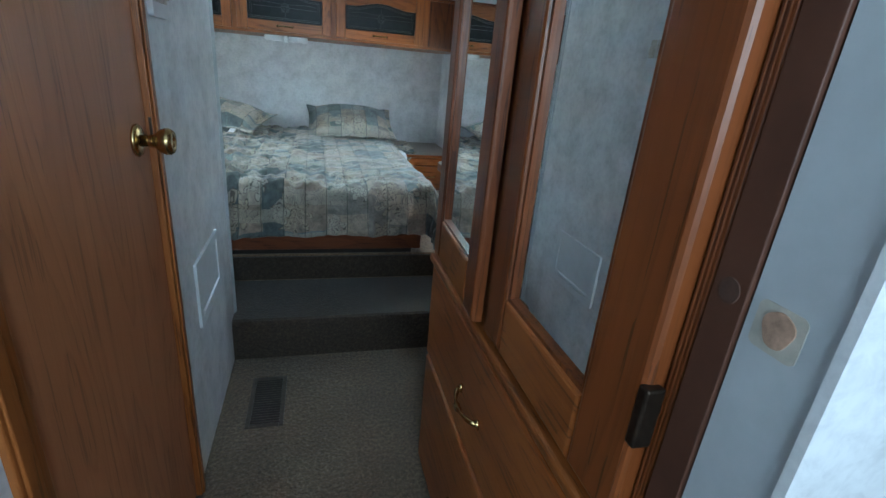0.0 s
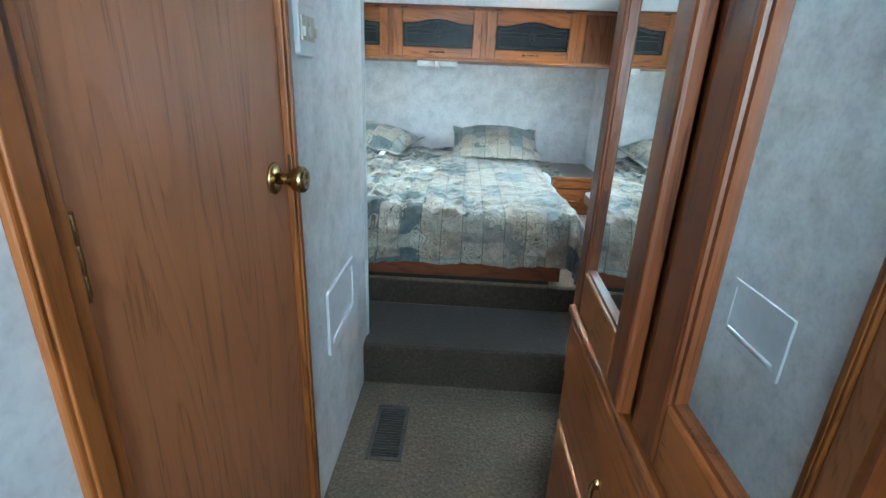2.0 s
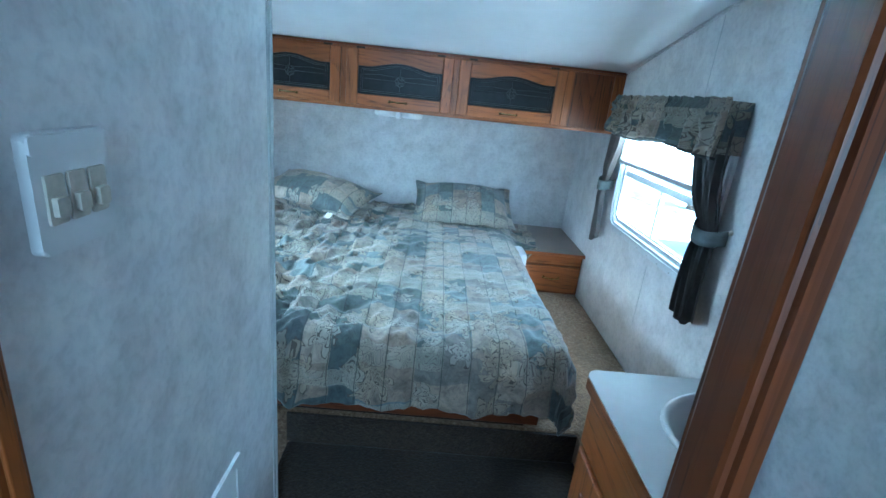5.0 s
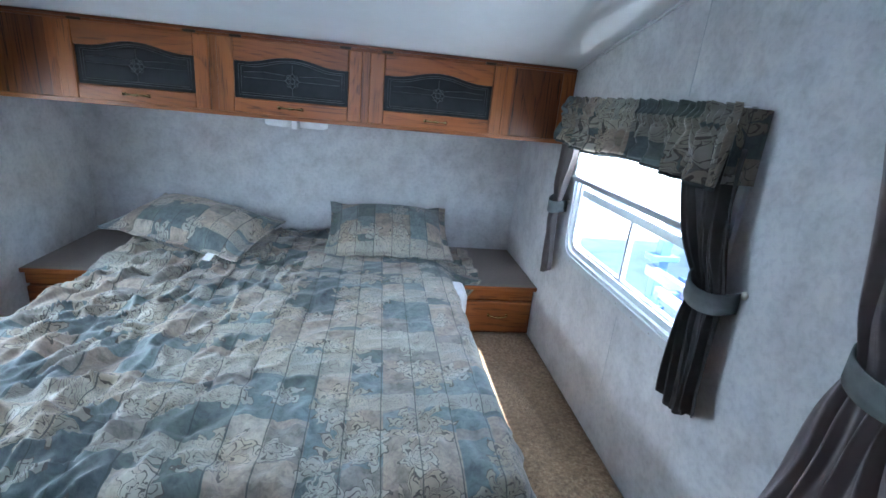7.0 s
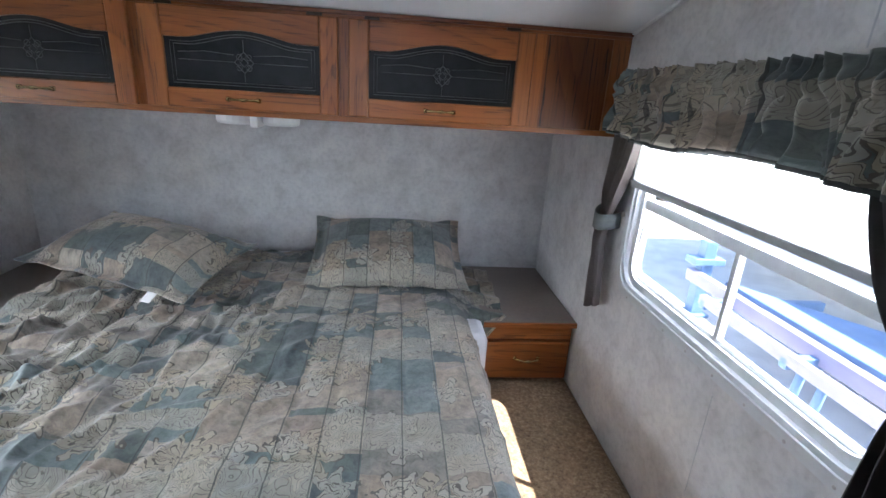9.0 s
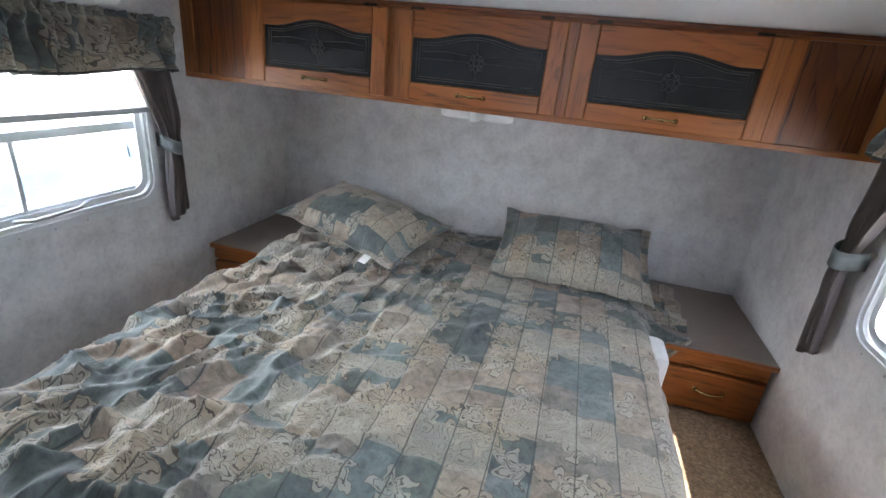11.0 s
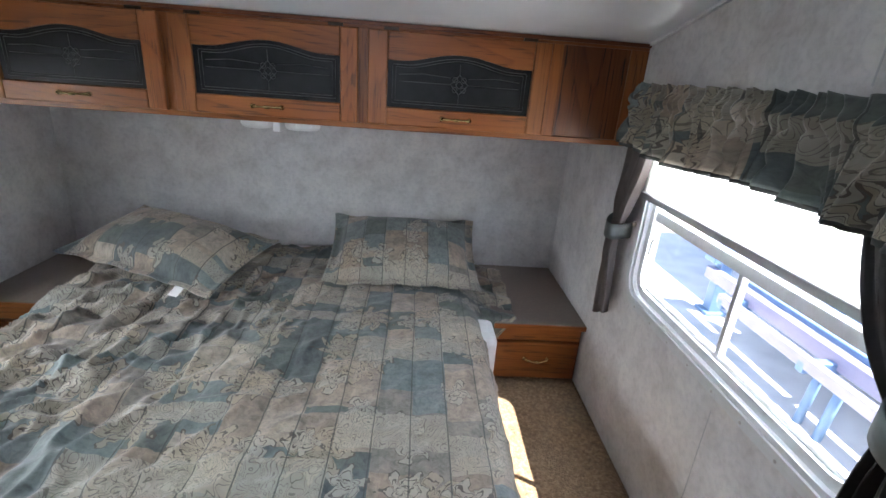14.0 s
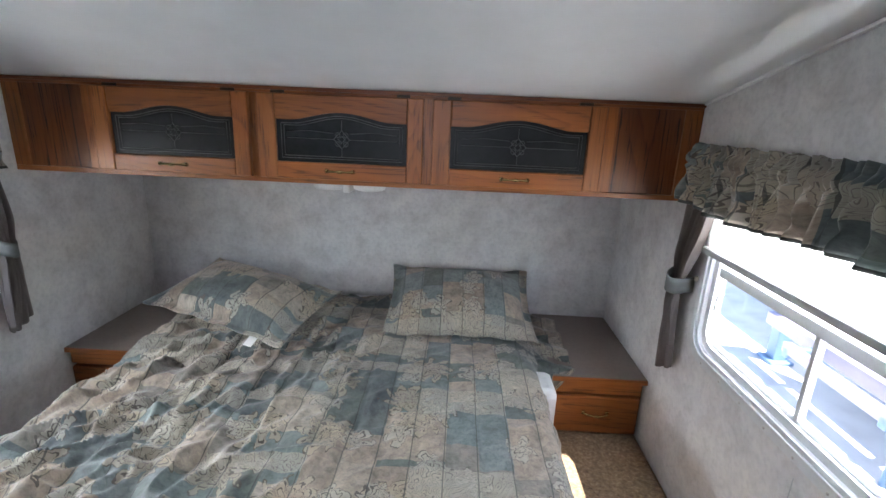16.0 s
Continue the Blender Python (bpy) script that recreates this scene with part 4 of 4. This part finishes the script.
# ---- wardrobe ----
war = thing("wardrobe", (0.8, 1.25, 0), "oak wardrobe with two mirrored doors over drawers", "wardrobe")
WN, WF, LZ = 0.783, 1.655, 0.722
boxes("carcass", [(XW + 0.022, XR - 0.003, WN + 0.003, WF, 0.0, 1.985)], red_oak, war)
boxes("side_panel", [(XW - 0.004, XW + 0.022, WN - 0.033, WN, 0.002, 1.985)], brown_jamb, war, 0.001)
boxes("frame", [(XW - 0.002, XW + 0.022, WN + 0.002, 0.802, 0.002, 1.985), (XW - 0.010, XW + 0.022, 1.20, 1.250, LZ, 1.985), (XW - 0.002, XW + 0.022, 1.612, WF + 0.004, 0.002, 1.985), (XW, XW + 0.0215, 0.802, 1.612, 1.94, 1.985)], red_oak, war, 0.003)
for gy in (0.788, 0.793, 0.798):
    tube("reed", [(XW - 0.0006, gy, 0.01), (XW - 0.0006, gy, 1.98)], 0.0022, red_oak, war, 6)
boxes("ledge", [(XW - 0.024, XW + 0.022, 0.802, WF + 0.006, LZ - 0.022, LZ)], oak_y, war, 0.007)


def put_w(u, v, w):
    return (XW - w, u, v)


for y0, y1, g0, g1 in ((0.803, 1.215, 0.897, 1.142), (1.246, 1.628, 1.316, 1.566)):
    z0, z1 = LZ + 0.02, 1.935
    had = set(scene.collection.objects)
    zb, zt = z0 + 0.10, z1 - 0.085
    for q in (((y0, z0), (g0, z0), (g0, z1), (y0, z1)), ((g1, z0), (y1, z0), (y1, z1), (g1, z1))):
        slab("door_stile", q, put_w, 0.022, red_oak, war, 0.007)
    for za, zc in ((z0, zb), (zt, z1)):
        slab("door_rail", ((g0, za), (g1, za), (g1, zc), (g0, zc)), put_w, 0.0215, oak_y, war, 0.006)
    slab("mirror_pane", ((g0 - 0.004, zb - 0.004), (g1 + 0.004, zb - 0.004), (g1 + 0.004, zt + 0.004), (g0 - 0.004, zt + 0.004)), put_w, 0.008, mirror, war)
    ring("bead", [(g0 - 0.002, zb - 0.002), (g1 + 0.002, zb - 0.002), (g1 + 0.002, zt + 0.002), (g0 - 0.002, zt + 0.002)], [(g0 + 0.007, zb + 0.007), (g1 - 0.007, zb + 0.007), (g1 - 0.007, zt - 0.007), (g0 + 0.007, zt - 0.007)], lambda u, v, w: put_w(u, v, w + 0.006), 0.010, red_oak, war)
    if y0 > 1.2:
        # the far door stands slightly ajar, hinged at its far edge
        handle("door_handle", (XW - 0.022, 1.268, 1.33), (XW - 0.022, 1.268, 1.44), (-0.024, 0, 0), bronze, war, 0.006)
        swing = Matrix.Translation((XW, 1.632, 0)) @ Matrix.Rotation(radians(-2.4), 4, "Z") @ Matrix.Translation((-XW, -1.632, 0))
        for ob in set(scene.collection.objects) - had:
            ob.data.transform(swing)
before = set(scene.collection.objects)
for zh in (0.893, 1.75):
    box("hinge", XW - 0.026, XW - 0.004, 0.794, 0.808, zh - 0.035, zh + 0.035, dark_metal, None, 0.003)
for za, zc in ((0.427, LZ - 0.028), (0.045, 0.415)):
    slab("drawer_front", ((0.81, za), (1.628, za), (1.628, zc), (0.81, zc)), put_w, 0.02, oak_y, None, 0.008)
    zm = za + (zc - za) * 0.45
    handle("drawer_handle", (XW - 0.02, 1.185, zm), (XW - 0.02, 1.30, zm), (-0.026, 0, -0.004), brass, None, 0.0055)
box("plinth", XW + 0.002, XW + 0.022, 0.81, 1.63, 0.002, 0.045, red_oak, None)
for ob in set(scene.collection.objects) - before:
    adopt(ob, war)
patch = thing("door_stop_hole", (XW, 0.72, 1.03), "torn round hole where a door stop was screwed in", "wall damage")
slab("glue_patch", round_rect(0.702, 0.741, 1.016, 1.054, 0.006), put_w, 0.0008, old_glue, patch)
slab("torn_wood", [(0.721 + 0.0125 * math.cos(q) * (1 + 0.12 * math.sin(3 * q)), 1.036 + 0.0145 * math.sin(q)) for q in np.linspace(0, 6.1, 22)], put_w, 0.002, bare_wood, patch)
slab("round_mark", [(0.766 + 0.010 * math.cos(q), 1.047 + 0.011 * math.sin(q)) for q in np.linspace(0, 6.1, 22)], lambda u, v, w: (XW - 0.004 - w, u, v), 0.0012, bare_brown, patch)

# ---- vanity ----
van = thing("vanity", (0.9, 1.95, 0), "oak vanity with pale laminate counter and oval basin", "vanity")
VX, VY0, VY1, VZ = 0.575, 1.67, 2.20, 0.873
boxes("body", [(VX + 0.03, XR - 0.003, VY0, VY1 - 0.012, 0.0, 0.70), (VX + 0.03, VX + 0.05, VY0, VY1 - 0.012, 0.70, VZ - 0.029), (VX + 0.05, XR - 0.003, VY1 - 0.03, VY1 - 0.012, 0.70, VZ - 0.029)], oak_z, van)
sink_o = [(0.875 + 0.205 * math.cos(q), 1.985 + 0.15 * math.sin(q)) for q in np.linspace(0, 2 * math.pi, 40, endpoint=False)]
outline = [(VX, VY0), (XR - 0.003, VY0), (XR - 0.003, VY1)] + [(VX + 0.03 - 0.03 * math.sin(q), VY1 - 0.03 + 0.03 * math.cos(q)) for q in np.linspace(0, math.pi / 2, 6)]
bm = bmesh.new()
ov, iv = [bm.verts.new((u, v, VZ)) for u, v in outline], [bm.verts.new((u, v, VZ)) for u, v in sink_o]
es = [bm.edges.new((l[i], l[(i + 1) % len(l)])) for l in (ov, iv) for i in range(len(l))]
bmesh.ops.triangle_fill(bm, use_beauty=True, edges=es)
got = bmesh.ops.extrude_face_region(bm, geom=list(bm.faces))
bmesh.ops.translate(bm, vec=(0, 0, -0.028), verts=[g for g in got["geom"] if isinstance(g, bmesh.types.BMVert)])
from_bm("counter", bm, counter_white, van)
slab("counter_edge", [(VX - 0.003, VY0), (VX + 0.004, VY0), (VX + 0.004, VY1 - 0.03), (VX - 0.003, VY1 - 0.03)], lambda u, v, w: (u, v, VZ - 0.028 + w), 0.025, oak_y, van)
rows = [(1.03, 0.004), (1.045, 0.009), (1.0, 0.011), (0.95, 0.004), (0.88, -0.03), (0.75, -0.085), (0.5, -0.12), (0.12, -0.13), (0.001, -0.13)]
verts = [(0.875 + 0.205 * r * math.cos(q), 1.985 + 0.15 * r * math.sin(q), VZ + z) for r, z in rows for q in np.linspace(0, 2 * math.pi, 40, endpoint=False)]
mesh_ob("basin", verts, [(i * 40 + k, i * 40 + (k + 1) % 40, (i + 1) * 40 + (k + 1) % 40, (i + 1) * 40 + k) for i in range(len(rows) - 1) for k in range(40)], white_plastic, van, True)


def put_v(u, v, w):
    return (VX + 0.03 - w, u, v)


slab("drawer_front", ((1.69, 0.70), (2.17, 0.70), (2.17, 0.825), (1.69, 0.825)), put_v, 0.018, oak_y, van, 0.006)
slab("door", ((1.69, 0.20), (2.17, 0.20), (2.17, 0.685), (1.69, 0.685)), put_v, 0.018, oak_z, van, 0.006)
slab("door_panel", ((1.73, 0.27), (2.10, 0.27), (2.10, 0.615), (1.73, 0.615)), lambda u, v, w: put_v(u, v, w + 0.018), 0.006, red_oak, van, 0.005)
med = thing("wall_cupboard", (0.98, 1.85, 1.19), "small oak wall cupboard with an open cubby", "cupboard")
boxes("shell", [(0.835, XR - 0.003, 1.67, 1.688, 1.185, 1.78), (0.835, XR - 0.003, 2.122, 2.14, 1.185, 1.78), (0.835, XR - 0.003, 1.688, 2.122, 1.185, 1.205), (0.835, XR - 0.003, 1.688, 2.122, 1.335, 1.353), (0.835, XR - 0.003, 1.688, 2.122, 1.76, 1.78), (1.14, XR - 0.003, 1.688, 2.122, 1.205, 1.76)], oak_y, med, 0.002)
slab("door", ((1.67, 1.358), (2.135, 1.358), (2.135, 1.775), (1.67, 1.775)), lambda u, v, w: (0.835 - w, u, v), 0.018, oak_z, med, 0.006)
tube("handle", [(0.817, 2.085, 1.42), (0.80, 2.085, 1.435), (0.80, 2.085, 1.485), (0.817, 2.085, 1.50)], 0.005, brass, med)

# ---- hall door, vents, switches ----
hd = thing("hall_door", (XH, (DY0 + DY1) / 2, 0), "closed brown oak-grain door with brass knob", "door")
boxes("leaf", [(XH - 0.034, XH - 0.002, DY0 + 0.002, DY1 - 0.002, 0.015, DZ1)], door_oak, hd, 0.002)
boxes("jamb", [(XH - 0.038, XH + 0.011, DY1, DY1 + 0.034, 0.002, DZ1 + 0.03), (XH - 0.038, XH + 0.009, DY0 - 0.056, DY0 - 0.001, 0.002, DZ1 + 0.03), (XH - 0.038, XH + 0.009, DY0 - 0.001, DY1, DZ1 + 0.002, DZ1 + 0.03)], oak_z, hd, 0.003)
boxes("casing_bead", [(XH + 0.009, XH + 0.014, DY0 - 0.05, DY0 - 0.024, 0.002, DZ1 + 0.03), (XH + 0.011, XH + 0.016, DY1 + 0.008, DY1 + 0.026, 0.002, DZ1 + 0.03)], oak_z, hd, 0.002)
for zh in (1.035, 0.25, 1.72):
    boxes("hinge", [(XH - 0.002, XH + 0.0005, DY0 + 0.001, DY0 + 0.013, zh - 0.045, zh + 0.045)], brass, hd)
    for a in range(3):
        tube("knuckle", [(XH + 0.004, DY0, zh - 0.045 + a * 0.031), (XH + 0.004, DY0, zh - 0.045 + a * 0.031 + 0.028)], 0.005, brass, hd, 8)
knob_at = Matrix.Translation((XH - 0.002, 1.538, 1.014)) @ pose(0, 0, 0, 0, 90, 0)
lathe("rose", [(0.031, 0), (0.032, 0.004), (0.028, 0.008), (0.014, 0.010)], knob_at, brass, hd)
lathe("knob", [(0.012, 0.008), (0.011, 0.026), (0.014, 0.034), (0.022, 0.042), (0.026, 0.052), (0.026, 0.060), (0.021, 0.066), (0.012, 0.066), (0.010, 0.063)], knob_at, brass, hd)
boxes("strike", [(XH + 0.003, XH + 0.008, DY1 - 0.002, DY1 + 0.0005, 1.0, 1.05)], dark_metal, hd)

gr = thing("wall_hatch", (XH, 1.98, 0.43), "white plastic access panel on the hall wall", "panel")


def put_h(u, v, w):
    return (XH + w, u, v)


ring("rim", round_rect(1.825, 2.135, 0.42, 0.625, 0.008), round_rect(1.85, 2.11, 0.445, 0.60, 0.006), put_h, 0.008, pale_vinyl, gr)
slab("plate", round_rect(1.85, 2.11, 0.445, 0.60, 0.006), put_h, 0.004, pale_vinyl, gr)
boxes("lip", [(XH + 0.004, XH + 0.012, 1.86, 2.10, 0.452, 0.462)], pale_vinyl, gr, 0.002)
sw = thing("light_switch", (XH, 1.76, 1.30), "white switch plate with three tan rockers", "switch")
slab("plate", round_rect(1.703, 1.812, 1.245, 1.365, 0.008), put_h, 0.012, pale_vinyl, sw, 0.003)
slab("plate_lid", round_rect(1.703, 1.808, 1.345, 1.363, 0.003), lambda u, v, w: put_h(u, v, w + 0.012), 0.003, pale_vinyl, sw, 0.001)
for yy in (1.727, 1.757, 1.787):
    slab("rocker", round_rect(yy - 0.012, yy + 0.012, 1.275, 1.325, 0.002), lambda u, v, w: put_h(u, v, w + 0.012), 0.003, old_glue, sw, 0.001)
    slab("rocker_tip", round_rect(yy - 0.008, yy + 0.008, 1.283, 1.303, 0.002), lambda u, v, w: put_h(u, v, w + 0.015), 0.006, old_glue, sw, 0.002)
fv = thing("floor_register", (-0.045, 2.0, 0), "brown louvred heating register in the carpet", "vent")
# flat near-black sheet paints the shade of a duct below the slats
box("pan", -0.095, 0.005, 1.875, 2.125, 0.001, 0.003, gap_dark, fv)
boxes("rim", [(-0.107, -0.092, 1.862, 2.138, 0.001, 0.008), (0.003, 0.018, 1.862, 2.138, 0.001, 0.008), (-0.092, 0.003, 1.862, 1.877, 0.001, 0.008), (-0.092, 0.003, 2.123, 2.138, 0.001, 0.008)], grille_brown, fv, 0.002)
for i in range(19):
    y = 1.884 + i * 0.0131
    box("slat", -0.092, 0.003, y, y + 0.0042, 0.002, 0.0065, grille_brown, fv)

# ---- ceiling things ----


def on_ceiling(x, y):
    return Matrix.Translation((x, y, ceil_z(y) - 0.001)) @ pose(0, 0, 0, 180 - math.degrees(math.atan(0.22)), 0, 0)


hat = thing("roof_hatch", (-0.035, 3.085, ceil_z(3.085)), "square roof hatch with a bright white diffuser", "hatch")


def put_c(u, v, w):
    return (u, v, ceil_z(v) - w)


sq = lambda a: [(HX0 - a, HY0 - a), (HX1 + a, HY0 - a), (HX1 + a, HY1 + a), (HX0 - a, HY1 + a)]
ring("rim", sq(0.028), sq(-0.002), put_c, 0.008, white_plastic, hat)
ring("shaft", sq(0.004), sq(0.0), lambda u, v, w: put_c(u, v, -w), 0.16, white_plastic, hat)
slab("diffuser", sq(0.001), lambda u, v, w: put_c(u, v, -0.02 - w), 0.003, diffuser, hat)
vent = thing("ceiling_vent", (0.295, 3.06, ceil_z(3.06)), "round white ceiling air vent with louvres", "vent")
lathe("ring", [(0.10, 0), (0.10, 0.006), (0.086, 0.018), (0.074, 0.02), (0.07, 0.012)], on_ceiling(0.295, 3.06), white_plastic, vent, 32)
for i in range(-3, 4):
    hw = math.sqrt(0.07 ** 2 - (i * 0.018) ** 2)
    slab("louvre", [(0.295 - hw, 3.06 + i * 0.018 - 0.006), (0.295 + hw, 3.06 + i * 0.018 - 0.006), (0.295 + hw, 3.06 + i * 0.018 + 0.006), (0.295 - hw, 3.06 + i * 0.018 + 0.006)], lambda u, v, w: put_c(u, v, 0.012 + w), 0.004, white_plastic, vent)
spk = thing("ceiling_speaker", (0.525, 3.09, ceil_z(3.09)), "round white ceiling speaker with grey grille", "speaker")
lathe("ring", [(0.092, 0), (0.092, 0.006), (0.08, 0.016), (0.07, 0.018), (0.066, 0.014)], on_ceiling(0.525, 3.09), white_plastic, spk, 32)
lathe("grille", [(0.066, 0.012), (0.05, 0.018), (0.02, 0.021)], on_ceiling(0.525, 3.09), grey_panel, spk, 32)

# ---- outside ----
GZ = -0.95
structure(box("ground", -400, 400, -400, 400, GZ - 0.2, GZ, concrete), "pale dusty concrete storage yard", "ground")
tr = thing("parked_trailer", (6.6, 6.0, GZ), "white travel trailer with blue and mauve stripes", "trailer")
boxes("body", [(5.5, 7.9, 2.6, 9.6, GZ + 0.55, 2.0)], gel_white, tr, 0.12)
boxes("stripe", [(5.493, 5.50, 2.8, 9.5, GZ + 0.75, GZ + 0.95), (5.493, 5.50, 3.2, 9.5, GZ + 1.42, GZ + 1.5)], stripe_blue, tr)
boxes("lower_stripe", [(5.493, 5.50, 2.8, 9.5, GZ + 1.02, GZ + 1.14)], stripe_mauve, tr)
boxes("side_window", [(5.49, 5.50, 3.6, 4.6, 0.6, 1.3), (5.49, 5.50, 6.2, 7.4, 0.6, 1.3)], smoked, tr, 0.002)
fr = thing("flatbed_trailer", (4.0, 5.0, GZ), "low blue-grey flatbed trailer with bare steel rails", "trailer")
boxes("rail", [(3.90, 4.0, 2.2, 7.3, -0.52, -0.38), (3.62, 3.70, 2.0, 6.6, -0.52, -0.42)], stripe_mauve, fr, 0.01)
boxes("cross_member", [(3.62, 5.0, y, y + 0.08, -0.56, -0.46) for y in (2.6, 4.0, 5.4, 6.5)], stripe_blue, fr, 0.008)
slab("deck", [(4.12, 6.9), (4.12, 2.4), (5.1, 2.4), (4.95, 5.6)], lambda u, w, d: (u, w, -0.44 + d), 0.05, stripe_blue, fr, 0.01)
boxes("jack_post", [(3.98, 4.12, 7.15, 7.29, GZ + 0.04, -0.02), (3.92, 4.18, 7.09, 7.35, GZ, GZ + 0.04), (3.86, 4.24, 7.12, 7.32, -0.30, -0.22)], stripe_blue, fr, 0.01)
for x, y in ((3.64, 5.3), (3.64, 5.1), (3.66, 2.5), (4.9, 2.6)):
    tube("leg", [(x, y, GZ), (x + 0.04, y, -0.46)], 0.035, stripe_blue, fr)
tw = thing("parked_caravan", (-4.7, 4.5, GZ), "sunlit white caravan with a pale blue stripe", "trailer")
boxes("body", [(-6.0, -3.4, -1.5, 8.5, GZ + 0.5, 2.1)], gel_white, tw, 0.12)
slab("stripe", [(0.5, 0.15), (8.2, 1.0), (8.2, 1.25), (0.5, 0.25)], lambda u, v, w: (-3.396 + w, u, v - 0.35), 0.004, stripe_blue, tw)
boxes("skirt", [(-5.8, -3.55, -1.3, 8.3, GZ, GZ + 0.52)], alloy, tw)


def tree(x, y, height, seed):
    rng = random.Random(seed)
    t = thing("tree", (x, y, GZ), "leafy green tree beyond the yard", "tree", "trees beyond the yard")
    tube("trunk", [(x, y, GZ - 0.05), (x + 0.1, y, GZ + height * 0.25), (x - 0.05, y + 0.1, GZ + height * 0.55), (x, y, GZ + height * 0.9)], [0.22, 0.17, 0.12, 0.03], bark, t)
    verts, faces = [], []
    for i in range(9):
        a, z = rng.uniform(0, 6.28), rng.uniform(0.3, 0.75) * height
        ex, ey, ez = x + 1.6 * math.cos(a), y + 1.6 * math.sin(a), GZ + z + rng.uniform(0.4, 1.2)
        tube("limb", [(x, y, GZ + z), ((x + ex) / 2, (y + ey) / 2, (GZ + z + ez) / 2 + 0.15), (ex, ey, ez)], [0.07, 0.05, 0.015], bark, t, 6)
        for j in range(260):
            p = Vector((ex, ey, ez)) + Vector((rng.gauss(0, 0.75), rng.gauss(0, 0.75), rng.gauss(0, 0.5)))
            u = Vector((rng.uniform(-1, 1), rng.uniform(-1, 1), rng.uniform(-1, 1))).normalized() * 0.13
            w = u.cross(Vector((rng.uniform(-1, 1), rng.uniform(-1, 1), 0.4))).normalized() * 0.07
            k = len(verts)
            verts += [p - u, p + w, p + u, p - w]
            faces.append((k, k + 1, k + 2, k + 3))
    tagged(mesh_ob("leaves", verts, faces, leaf_green, t), kind="stuff")


tree(7.5, 14.0, 5.0, 1)
tree(11.0, 18.0, 6.0, 2)
tree(-9.0, 12.0, 5.5, 3)
